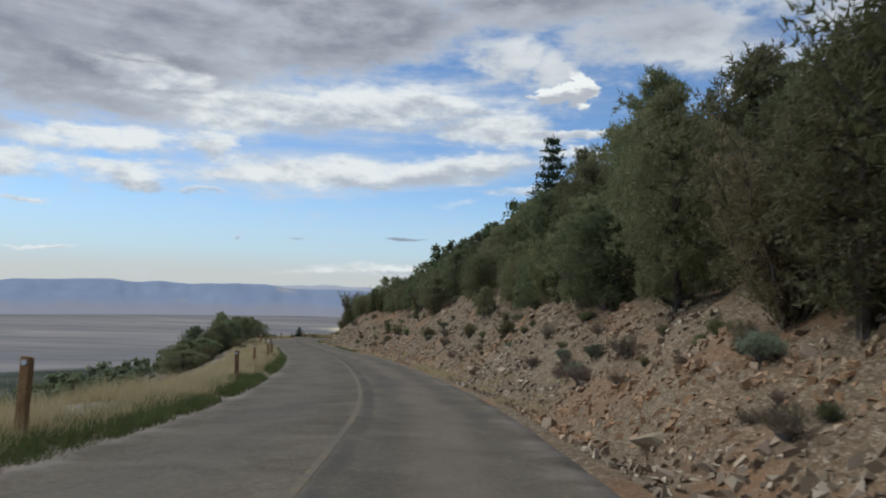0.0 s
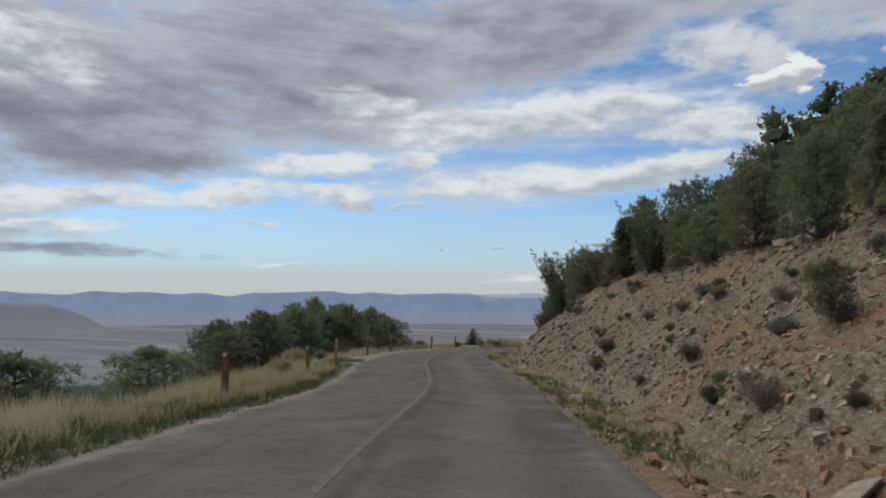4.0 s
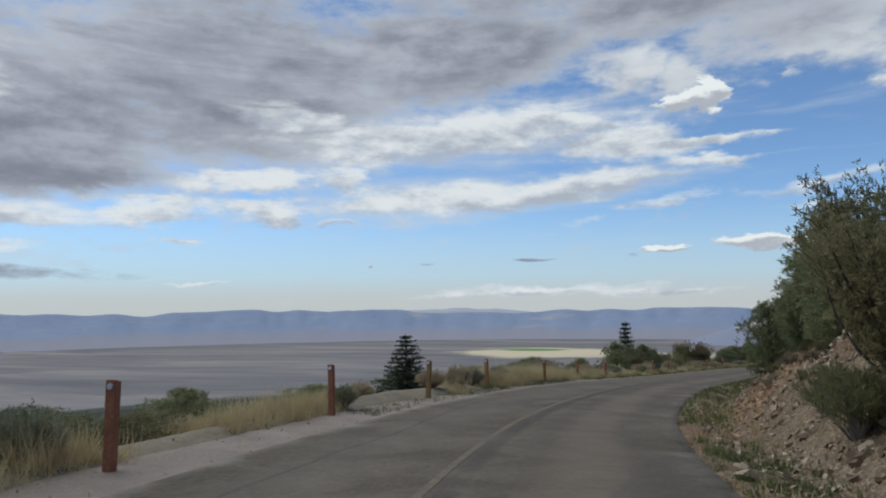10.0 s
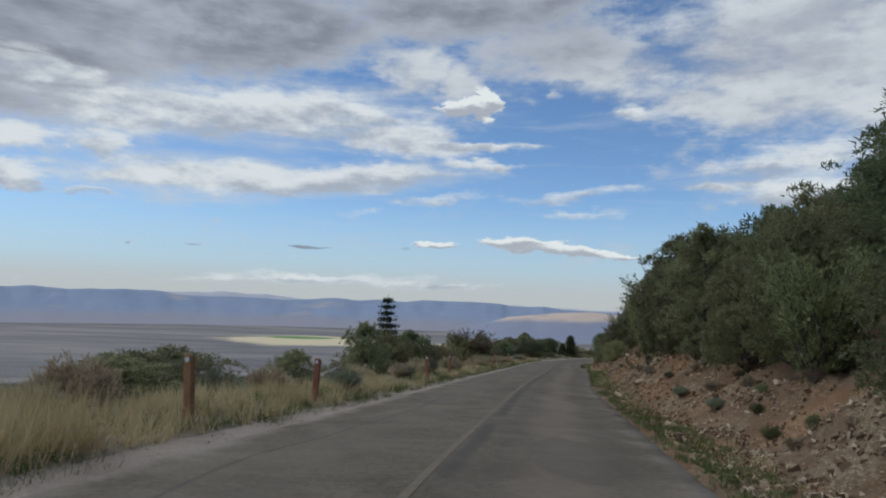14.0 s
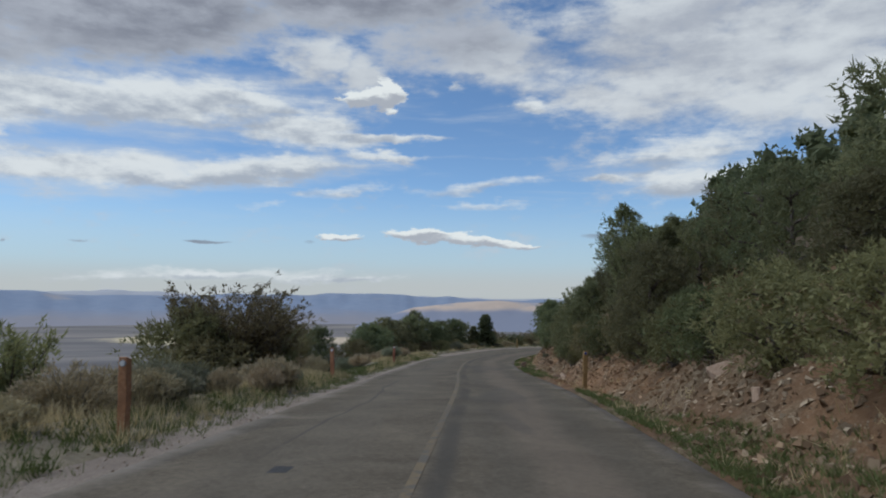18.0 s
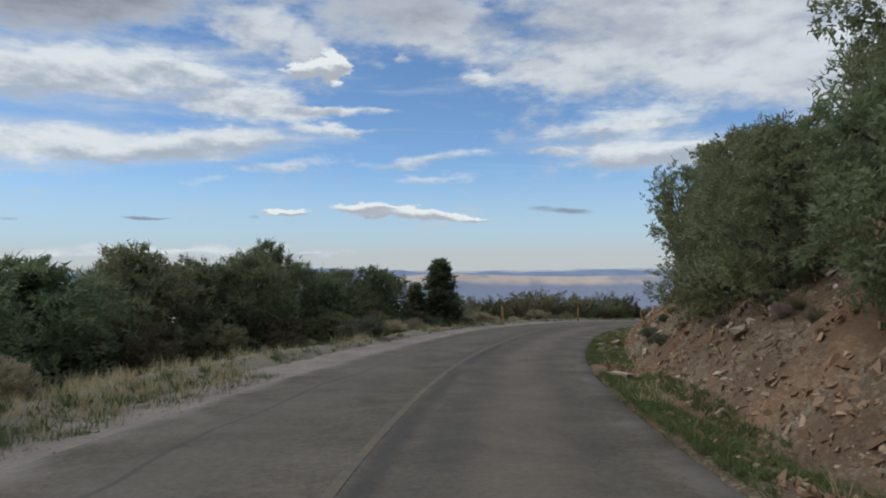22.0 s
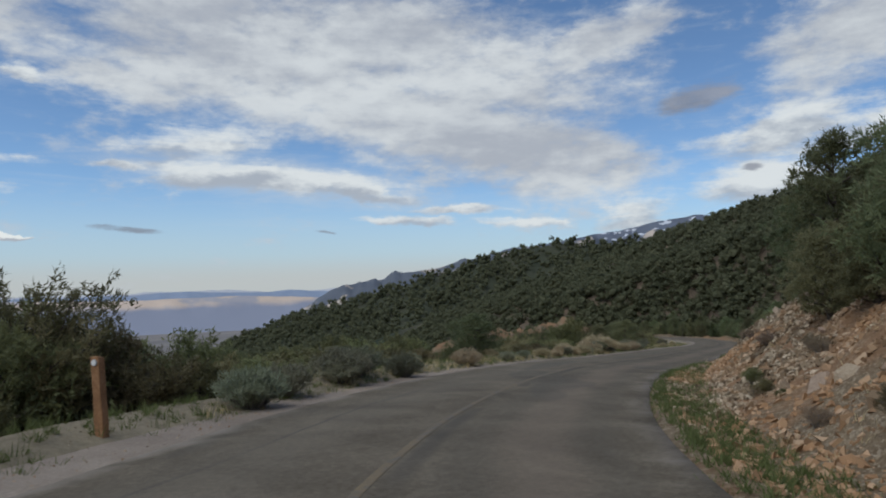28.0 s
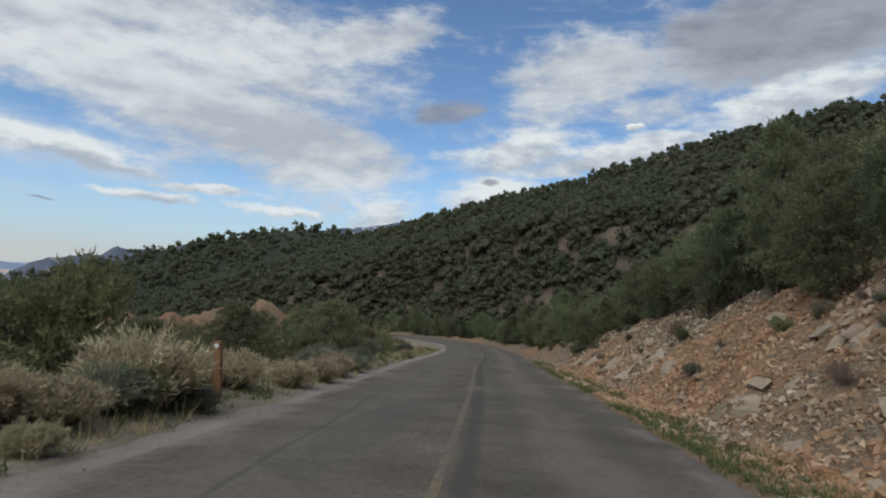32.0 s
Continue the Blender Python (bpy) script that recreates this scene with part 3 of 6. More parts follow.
def bank_rise(s, v):
    """Height over the road at v metres right of its centre."""
    h = bank_height(s)
    foot = 4.5 + 0.35 * wave(s, 3, 9.0) + np.interp(s, [292, 306, 328, 345], [0, 0.6, 0.6, 0])
    w = np.maximum(v - foot, 0)
    cut = np.minimum(w * 0.78, h + 0.15 * (w - h / 0.78).clip(0))
    beyond = (w - h / 0.78).clip(0)
    cut = np.where(beyond > 0, h + np.where(beyond < 60, beyond * 0.52, 31.2 + (beyond - 60) * 0.25), w * 0.78)
    ditch = -0.16 * np.exp(-((v - 4.1) / 0.45) ** 2)
    return np.minimum(cut, 62 + 0.02 * v) + ditch


def right_rise(s, v):
    """The uphill side, which gives out where the road leaves the slope."""
    ending = np.clip((LENGTH - 25 - s) / 60, 0, 1)
    return bank_rise(s, v) * ending - (1 - ending) * 0.45 * np.maximum(v - 7, 0)


def left_fall(s, u):
    """Height over the road at u metres left of its centre."""
    edge = 5.4 + 0.5 * wave(s, 5, 11.0)
    w = np.maximum(u - edge, 0)
    berm = 0.12 * np.exp(-((u - 4.9) / 0.7) ** 2) * (1 + 0.6 * wave(s, 6, 5.0))
    return berm - np.interp(w, [0, 3, 40, 150, 1400, 1600, 9000], [0, 0.9, 15.0, 44.0, 178.0, 182.0, 182.0])


def land(x, y):
    """Height of the land, signed distance left of the road, and the distance along it."""
    x, y = np.ravel(x), np.ravel(y)
    z, u, s = np.empty(len(x)), np.empty(len(x)), np.empty(len(x))
    line, at = LINE[::4], STEP[::4]
    ahead = np.gradient(line[:, :2], axis=0)
    for i in range(0, len(x), 4000):
        px, py = x[i:i + 4000, None], y[i:i + 4000, None]
        dx, dy = px - line[:, 0], py - line[:, 1]
        d = np.sqrt(dx * dx + dy * dy)
        k = d.argmin(1)
        r = np.arange(len(k))
        dm = d[r, k]
        w = np.exp(-(d - dm[:, None]) / (0.4 + 0.22 * dm[:, None]))
        zr = (w * line[:, 2]).sum(1) / w.sum(1)
        side = np.sign(ahead[k, 0] * dy[r, k] - ahead[k, 1] * dx[r, k])
        u[i:i + 4000], s[i:i + 4000] = side * dm, at[k]
        z[i:i + 4000] = zr
    road_z = z.copy()
    left, right = left_fall(s, u), right_rise(s, -u)
    z = road_z + np.where(u > 0, left, right)
    # the next spur, across the draw
    xc = np.minimum(x, 330) - 0.5 * np.maximum(x - 330, 0)
    spur = 5 - 0.30 * np.maximum(y - 305, -230) + 0.235 * (xc - 310)
    spur += 3.5 * np.sin(x / 37.0 + 1.0) * np.sin(y / 45.0) + 2.0 * np.sin(x / 17.0) * np.sin(y / 21.0 + 2)
    away = np.clip((np.abs(u) - 14) / 40, 0, 1)
    spur = spur * away + (road_z - 30) * (1 - away)
    return np.maximum(np.maximum(z, spur), -212 + 0.0 * z), u, s


def surface(x, y):
    return land(x, y)[0]


def mesh_of(name, verts, faces, mat=None, smooth=False, uv=None):
    """A mesh from arrays; uv: one pair per vertex."""
    me = bpy.data.meshes.new(name)
    verts = np.asarray(verts, np.float32)
    faces = np.asarray(faces, np.int32)
    k = faces.shape[1]
    me.vertices.add(len(verts))
    me.vertices.foreach_set("co", verts.ravel())
    me.loops.add(faces.size)
    me.loops.foreach_set("vertex_index", faces.ravel())
    me.polygons.add(len(faces))
    me.polygons.foreach_set("loop_start", np.arange(0, faces.size, k, dtype=np.int32))
    me.polygons.foreach_set("loop_total", np.full(len(faces), k, np.int32))
    me.polygons.foreach_set("use_smooth", np.full(len(faces), smooth, bool))
    if uv is not None:
        me.uv_layers.new(name="UVMap").data.foreach_set("uv", np.asarray(uv, np.float32)[faces.ravel()].ravel())
    me.update(calc_edges=True)
    if mat:
        me.materials.append(mat)
    return me


def grid_faces(rows, cols):
    i = np.arange(rows - 1)[:, None] * cols + np.arange(cols - 1)[None]
    return np.stack([i, i + 1, i + cols + 1, i + cols], -1).reshape(-1, 4)


def spread(lo, hi, fine, far):
    """Coordinates at even steps between lo and hi and growing ones out to far."""
    mid = np.arange(lo, hi + fine, fine)
    out, d, st = [], 0.0, fine
    while d < far:
        st *= 1.13
        d += min(st, 130)
        out.append(d)
    out = np.array(out)
    return np.r_[lo - out[::-1], mid, mid[-1] + out]


def ground():
    xs, ys = spread(-110, 345, 2.2, 4700), spread(-50, 430, 2.2, 4600)
    gx, gy = np.meshgrid(xs, ys)
    z, u, s = land(gx, gy)
    # tucked under the road and its banks
    z -= 0.9 * np.clip((9.0 - np.abs(u + 3.0)) / 1.2, 0, 1)
    r = np.hypot(gx.ravel(), gy.ravel())
    z += np.where(np.abs(u) > 12, 1, 0) * (0.35 * np.sin(gx.ravel() / 3.1) * np.sin(gy.ravel() / 3.7))
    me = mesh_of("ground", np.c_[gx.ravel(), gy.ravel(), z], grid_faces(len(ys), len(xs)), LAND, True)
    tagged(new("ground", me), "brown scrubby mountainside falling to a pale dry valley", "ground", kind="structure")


def ribbon(name, s, us, zfun, mat, label, category, smooth=True):
    """A strip of land along the road; us: offsets to the left, zfun(s, u): height over the road."""
    p, a, n = on_line(s)
    S, U = np.meshgrid(s, us, indexing="ij")
    x = p[:, 0][:, None] + n[:, 0][:, None] * U
    y = p[:, 1][:, None] + n[:, 1][:, None] * U
    z = p[:, 2][:, None] + zfun(S, U)
    me = mesh_of(name, np.stack([x, y, z], -1).reshape(-1, 3), grid_faces(len(s), len(us))[:, ::-1] if us[1] > us[0] else grid_faces(len(s), len(us)), mat, smooth, np.stack([U, S], -1).reshape(-1, 2))
    return tagged(new(name, me), label, category, kind="structure")


def lumps(s, u, size, seed=0):
    """Cheap 2D value noise, 0 to 1."""
    t = np.random.RandomState(seed).rand(64, 64)
    a, b = s / size, u / size
    i, j = np.floor(a).astype(int), np.floor(b).astype(int)
    f, h = a - i, b - j
    f, h = f * f * (3 - 2 * f), h * h * (3 - 2 * h)
    q = lambda k, l: t[k % 64, l % 64]
    return (q(i, j) * (1 - f) + q(i + 1, j) * f) * (1 - h) + (q(i, j + 1) * (1 - f) + q(i + 1, j + 1) * f) * h


ground()


def crown_of_road(s, u):
    return 0.05 - 0.018 * np.abs(u)


ribbon("road", np.arange(2.0, LENGTH - 2, 0.6), np.r_[-HALF - 0.02, -HALF + 0.03, np.linspace(-2.8, 2.8, 9), HALF - 0.03, HALF + 0.02],
       lambda s, u: np.where(np.abs(u) > HALF, -0.10, crown_of_road(s, u)), ASPHALT, "worn grey two-lane asphalt road with a faded centre line", "road")


def grass_edge(s):
    """How far from the centre the gravel gives way to grass."""
    return np.interp(s, [0, 105, 120, 150, 165, 250, 268, 312, 325, 345, 420], [3.2, 3.25, 4.3, 4.4, 3.7, 3.8, 4.4, 4.2, 3.7, 3.45, 3.45]) + 0.12 * wave(s, 9, 3.0)


def verge_z(s, u):
    z = left_fall(s, u) + 0.10 * (lumps(s, u, 0.9, 2) - 0.5) + 0.05 * (lumps(s, u, 0.3, 3) - 0.5)
    edge = grass_edge(s)
    z = np.where(u < edge, -0.10, np.minimum(np.maximum(z, -0.02 + 0.04 * lumps(s, u, 0.4, 4)), -0.05 + 0.3 * (u - edge)))
    z = np.where((u >= edge) & (u > 5.2), left_fall(s, u) + 0.14 * (lumps(s, u, 0.9, 2) - 0.5), z)
    return np.where(u > 8.6, z - 1.2, z)


ribbon("shoulder", np.arange(2.0, LENGTH - 2, 0.5), np.r_[2.9, 3.2, 3.5, 3.8, 4.1, 4.4, 4.8], lambda s, u: np.where(u < 3.0, -0.06, np.where(u > 4.6, -0.3, -0.03)) + 0.03 * (lumps(s, u, 0.5, 4) - 0.5), GRAVEL, "pale gravel shoulder along the asphalt", "shoulder")
ribbon("verge", np.arange(2.0, LENGTH - 2, 0.6), np.linspace(3.2, 9.0, 30), verge_z, VERGE, "dry soil verge above the drop", "verge")


def cut_z(s, u):
    v = -u
    z = right_rise(s, v)
    amp = np.clip((v - 4.4) / 1.0, 0.1, 1)
    z = z + amp * (0.50 * (lumps(s, v, 3.1, 11) - 0.5) + 0.42 * (lumps(s, v, 1.1, 12) - 0.5) + 0.30 * (lumps(s, v, 0.42, 13) - 0.5))
    z = np.where(v < 3.2, -0.08, z)
    return np.where(v > 15.5, z - 1.4, z)


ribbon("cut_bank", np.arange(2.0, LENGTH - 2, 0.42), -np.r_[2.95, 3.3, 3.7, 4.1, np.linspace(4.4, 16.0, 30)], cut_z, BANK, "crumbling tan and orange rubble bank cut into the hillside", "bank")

# ================================================= far mountains


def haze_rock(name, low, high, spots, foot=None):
    """Far rock and scrub with haze mixed into the base colour; foot: the colour of the lower slopes, and the heights
    between which it takes over.
    """
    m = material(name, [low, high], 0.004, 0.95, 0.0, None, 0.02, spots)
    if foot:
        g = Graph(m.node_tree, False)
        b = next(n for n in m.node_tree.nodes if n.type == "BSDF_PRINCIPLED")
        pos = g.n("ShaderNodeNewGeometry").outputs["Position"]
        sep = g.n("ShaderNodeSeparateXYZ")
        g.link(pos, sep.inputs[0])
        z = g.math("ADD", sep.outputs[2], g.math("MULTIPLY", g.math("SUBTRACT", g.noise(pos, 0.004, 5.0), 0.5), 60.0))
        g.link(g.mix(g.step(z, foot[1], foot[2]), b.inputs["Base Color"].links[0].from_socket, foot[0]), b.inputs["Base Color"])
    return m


def crest(az, rows):
    r = sorted(rows)
    return np.interp(az, [a for a, _ in r], [h for _, h in r])


def mountain(name, centre, rows, near, far, base, mat, label, seed, steps=26, rugged=0.16, da=0.35, wavy=0.0):
    """A range seen from centre: rows of azimuth (left of +y) and the height in degrees of its crest, rising between two distances."""
    az = np.arange(min(a for a, _ in rows), max(a for a, _ in rows), da)
    t = np.linspace(0, 1, steps)
    A, T = np.meshgrid(az, t, indexing="ij")
    top = centre[2] + far * np.tan(np.radians(crest(az, rows)))[:, None] + far * wavy * (lumps(az + 50, 0 * az + seed, 2.0, seed + 5) - 0.5)[:, None]
    fold = lumps(A * 1.0 + 50, T * 3 + seed, 1.6, seed) * 0.6 + lumps(A * 1.0 + 50, T * 3 + seed, 0.6, seed + 1) * 0.4
    prof = np.where(T < 0.8, (T / 0.8) ** 1.25, 1 - (T - 0.8) * 2.4)
    z = base + (top - base) * np.clip(prof * (1 + rugged * (fold - 0.5) * np.where(np.abs(T - 0.8) < 0.03, 0.15, 1.0) * 2), -0.1, 1.05)
    r = near + (far - near) * T / 0.8
    a = np.radians(A)
    v = np.stack([centre[0] - np.sin(a) * r, centre[1] + np.cos(a) * r, z], -1).reshape(-1, 3)
    me = mesh_of(name, v, grid_faces(len(az), steps), mat, True)
    return tagged(new(name, me), label, "mountain", kind="structure")


# distance haze is painted in: bluer, paler base colours, and feet fading to the flats
BLUE = haze_rock("hazed_blue_range", (0.205, 0.255, 0.355), (0.265, 0.31, 0.40), ((0.36, 0.34, 0.35), 0.003, 0.60, 0.76), ((0.29, 0.28, 0.31), -125.0, -180.0))
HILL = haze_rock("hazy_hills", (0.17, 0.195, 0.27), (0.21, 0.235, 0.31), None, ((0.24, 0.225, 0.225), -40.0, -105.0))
FARPALE = haze_rock("hazed_pale_range", (0.42, 0.43, 0.48), (0.48, 0.48, 0.50), None)
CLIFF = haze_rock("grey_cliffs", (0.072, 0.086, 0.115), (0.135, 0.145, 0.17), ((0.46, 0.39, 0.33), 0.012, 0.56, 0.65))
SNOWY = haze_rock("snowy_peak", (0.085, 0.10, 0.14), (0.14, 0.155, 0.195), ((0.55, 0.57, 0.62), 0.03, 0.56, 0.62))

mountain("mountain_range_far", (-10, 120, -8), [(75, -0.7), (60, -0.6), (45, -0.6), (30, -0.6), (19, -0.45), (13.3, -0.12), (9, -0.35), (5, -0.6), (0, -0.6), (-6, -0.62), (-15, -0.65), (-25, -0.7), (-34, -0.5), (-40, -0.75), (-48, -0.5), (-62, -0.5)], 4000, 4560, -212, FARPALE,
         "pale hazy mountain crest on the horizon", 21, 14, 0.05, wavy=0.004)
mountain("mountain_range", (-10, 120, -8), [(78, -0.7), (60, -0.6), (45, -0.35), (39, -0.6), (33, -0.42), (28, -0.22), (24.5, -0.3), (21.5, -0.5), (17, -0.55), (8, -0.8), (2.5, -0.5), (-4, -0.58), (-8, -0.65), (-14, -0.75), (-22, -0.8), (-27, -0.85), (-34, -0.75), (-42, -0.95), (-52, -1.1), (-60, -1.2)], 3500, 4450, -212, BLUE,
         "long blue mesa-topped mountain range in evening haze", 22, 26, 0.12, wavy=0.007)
# a band of sunlight painted as tan upper slopes over a bluish foot
TAN = haze_rock("lit_tan_range", (0.50, 0.40, 0.33), (0.62, 0.49, 0.39), ((0.36, 0.34, 0.36), 0.005, 0.5, 0.6), ((0.25, 0.265, 0.33), -100.0, -130.0))
mountain("lit_tan_hills", (-10, 120, -8), [(-6, -3.2), (-11, -1.6), (-15, -1.15), (-18, -0.95), (-23, -1.2), (-28, -1.3), (-36, -1.15), (-43, -1.5), (-50, -1.7), (-60, -2.3)], 3000, 3420, -212, TAN, "hills across the valley with sunlight painted on as a tan band", 27, 16, 0.1)
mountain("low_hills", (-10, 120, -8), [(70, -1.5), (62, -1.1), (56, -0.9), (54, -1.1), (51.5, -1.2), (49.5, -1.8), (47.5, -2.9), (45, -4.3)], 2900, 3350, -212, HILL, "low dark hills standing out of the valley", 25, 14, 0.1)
mountain("cliff_ridge", (38, 260, -20), [(-34, -7), (-40, -3.2), (-43, -1.3), (-45, -0.35), (-47, 0.0), (-48.4, 0.1), (-49.3, 0.8), (-50.5, 0.6), (-52, 0.85), (-55, 1.5), (-60, 2.4), (-70, 3.2), (-80, 5.0), (-95, 6.0)], 1150, 1500, -130, CLIFF, "grey limestone cliffs above a forested shoulder", 23, 30, 0.22)
SHOULDER = [(-24, -12), (-30, -8.0), (-37, -4.4), (-43, -2.3), (-48.5, -0.85), (-57, 1.5), (-63, 2.9), (-67, 2.6), (-70.5, 2.9), (-75, 3.8), (-85, 5.8), (-95, 7)]
FLOOR = material("wood_floor", [(0.026, 0.032, 0.019), (0.042, 0.047, 0.028), (0.07, 0.066, 0.044)], 0.03, 0.95, 0.0, None, 0.2)
mountain("forested_shoulder", (38, 260, -20), SHOULDER, 330, 600, -85, FLOOR, "dark wooded shoulder of the mountain", 29, 30, 0.10, 0.6)
mountain("snowy_peak", (45, 264, -20), [(-53, 0.9), (-57.3, 1.95), (-60, 2.4), (-64, 3.05), (-66.4, 3.5), (-68, 3.6), (-71, 4.2), (-74.5, 4.75), (-76, 4.6), (-80, 4.2), (-90, 4.0)], 1700, 2300, -60, SNOWY, "distant peak dusted with snow", 24, 26, 0.2)

# ================================================= plants


class Soup:
    """Triangles gathered into one mesh."""

    def __init__(self):
        self.v, self.f, self.n = [], [], 0

    def add(self, v, f):
        v, f = np.asarray(v, float).reshape(-1, 3), np.asarray(f, int)
        self.v.append(v)
        self.f.append(f + self.n)
        self.n += len(v)

    def mesh(self, name, mat, smooth=False):
        return mesh_of(name, np.vstack(self.v), np.vstack(self.f), mat, smooth)


def tube(soup, pts, radii, sides=6):
    """A tapered limb through pts, as triangles."""
    pts, radii = np.asarray(pts, float), np.asarray(radii, float)
    t = np.gradient(pts, axis=0)
    t /= np.linalg.norm(t, axis=1)[:, None] + 1e-9
    ref = np.where(np.abs(t[:, 2:3]) > 0.9, [[1.0, 0, 0]], [[0, 0, 1.0]])
    a = np.cross(t, ref)
    a /= np.linalg.norm(a, axis=1)[:, None] + 1e-9
    b = np.cross(t, a)
    k = np.arange(sides) * 2 * np.pi / sides
    v = pts[:, None] + radii[:, None, None] * (np.cos(k)[None, :, None] * a[:, None] + np.sin(k)[None, :, None] * b[:, None])
    f = []
    for i in range(len(pts) - 1):
        for j in range(sides):
            p, q = i * sides + j, i * sides + (j + 1) % sides
            f += [(p, q, q + sides), (p, q + sides, p + sides)]
    soup.add(v, f)


def inner(soup, rng, c, r, n, size):
    """The close, ragged inner growth of a crown: broad sprays in its shade."""
    o = rng.randn(n, 3)
    o /= np.linalg.norm(o, axis=1)[:, None]
    at = c + o * r * (0.1 + 0.62 * rng.rand(n, 1))
    # sprays lie like shingles on the crown
    a = np.cross(o + 0.45 * rng.randn(n, 3), rng.randn(n, 3))
    b = np.cross(a, o + 0.45 * rng.randn(n, 3))
    a /= np.linalg.norm(a, axis=1)[:, None]
    b /= np.linalg.norm(b, axis=1)[:, None]
    v = np.stack([at - a * size * 0.5, at + a * size * 0.5 - b * size * 0.3, at + b * size * 0.6], 1)
    soup.add(v.reshape(-1, 3), np.arange(3 * n).reshape(-1, 3))


def blades(soup, rng, c, out, per, length, width, spread_=0.9, up=0.25):
    """Tufts of leaf blades: per blades round each centre c, leaning along out."""
    n = len(c)
    d = out[:, None] * 0.8 + rng.randn(n, per, 3) * spread_ + np.array([0, 0, up])
    d /= np.linalg.norm(d, axis=2)[..., None] + 1e-9
    side = np.cross(d, rng.randn(n, per, 3))
    side /= np.linalg.norm(side, axis=2)[..., None] + 1e-9
    base = c[:, None] + rng.randn(n, per, 3) * length * 0.35
    ln = length * (0.6 + 0.8 * rng.rand(n, per, 1))
    w = width * (0.7 + 0.6 * rng.rand(n, per, 1))
    v = np.stack([base - side * w, base + side * w, base + d * ln], 2).reshape(-1, 3)
    soup.add(v, np.arange(len(v)).reshape(-1, 3))


def pinyon(seed, h, r, lobes, tufts, per, length=0.22, width=0.055, low=0.12, peak=0.0):
    """Crown lobes on crooked limbs. Returns trunk and crown meshes. peak: how pointed the top is."""
    rng = np.random.RandomState(seed)
    wood, leaf = Soup(), Soup()
    bend = rng.randn(2) * 0.12 * h * 0.3
    zs = np.linspace(-0.25, h * 0.82, 7)
    trunk = np.c_[bend[0] * (zs / h) ** 2, bend[1] * (zs / h) ** 2, zs]
    tube(wood, trunk, np.linspace(0.05 * r + 0.05, 0.025, 7), 7)
    for i in range(lobes):
        f = (i + 0.5) / lobes
        z = h * (low + (0.90 - low) * f)
        wide = r * (1 - 0.25 * peak) * (math.sin(math.pi * min(0.98, 0.22 + 0.62 * f)) ** (0.9 + peak)) if peak < 0.5 else r * (1.05 - f) ** 0.8
        ang = i * 2.4 + rng.rand() * 0.9
        d = wide * (0.42 + 0.3 * rng.rand()) * (1.0 if f < 0.9 else 0.3)
        c = np.array([d * math.cos(ang), d * math.sin(ang), z]) + np.r_[bend * f, 0]
        lr = np.array([1, 1, 0.72]) * max(0.30 * r, wide * (0.50 + 0.2 * rng.rand()))
        root = np.array([bend[0] * f * f, bend[1] * f * f, max(0.1, z - 0.35 * d - 0.1)])
        tube(wood, [root, (root + c) / 2 + rng.randn(3) * 0.05 * r, c], [0.035 * r + 0.012, 0.025 * r, 0.012], 5)
        n = max(6, int(tufts / lobes))
        o = rng.randn(n, 3)
        o /= np.linalg.norm(o, axis=1)[:, None]
        o[:, 2] = np.where(o[:, 2] < -0.35, -o[:, 2], o[:, 2])
        shell = 0.62 + 0.46 * rng.rand(n, 1) ** 0.7
        bump = 0.85 + 0.3 * np.sin(o[:, :1] * 5 + seed + i) * np.sin(o[:, 1:2] * 4 + o[:, 2:] * 5)
        inner(leaf, rng, c, lr, 120, 0.05 * r + 0.03)
        blades(leaf, rng, c + o * lr * shell * bump, o, per, length, width)
    return wood.mesh("trunk", BARK), leaf.mesh("crown", None)


def mahogany(seed, h, r, stems, twigs, per, bare=0.25):
    """Many upswept stems with leafy twig ends, an open ragged top."""
    rng = np.random.RandomState(seed)
    wood, leaf = Soup(), Soup()
    for i in range(stems):
        ang = i * 2.4 + rng.rand()
        lean = r * (0.3 + 0.75 * rng.rand())
        top = np.array([lean * math.cos(ang), lean * math.sin(ang), h * (0.62 + 0.32 * rng.rand())])
        root = np.array([0.12 * math.cos(ang), 0.12 * math.sin(ang), -0.2])
        midp = root * 0.45 + top * 0.55 + np.array([0, 0, 0.10 * h]) * rng.rand() + rng.randn(3) * 0.06 * r
        tube(wood, [root, (root + midp) / 2 + rng.randn(3) * 0.04 * r, midp, top], [0.055, 0.04, 0.028, 0.008], 5)
        for j in range(twigs):
            f = bare + (1 - bare) * (j + rng.rand()) / twigs
            p = root * (1 - f) ** 2 + 2 * midp * f * (1 - f) + top * f * f
            a2 = ang + rng.randn() * 0.9
            d = np.array([math.cos(a2) * 0.75, math.sin(a2) * 0.75, 0.55 + 0.6 * rng.rand()]) * h * (0.10 + 0.12 * rng.rand())
            tube(wood, [p, p + d], [0.012, 0.004], 3)
            k = np.linspace(0.15, 1.08, 5)[:, None]
            c = p + d * k + rng.randn(5, 3) * 0.06
            blades(leaf, rng, c, np.repeat(d[None] / np.linalg.norm(d), 5, 0), per, 0.14, 0.019, 0.7, 0.3)
        inner(leaf, rng, root * 0.3 + top * 0.7, np.array([0.3, 0.3, 0.35]) * r, 12, 0.16)
    return wood.mesh("trunk", BARK), leaf.mesh("crown", None)


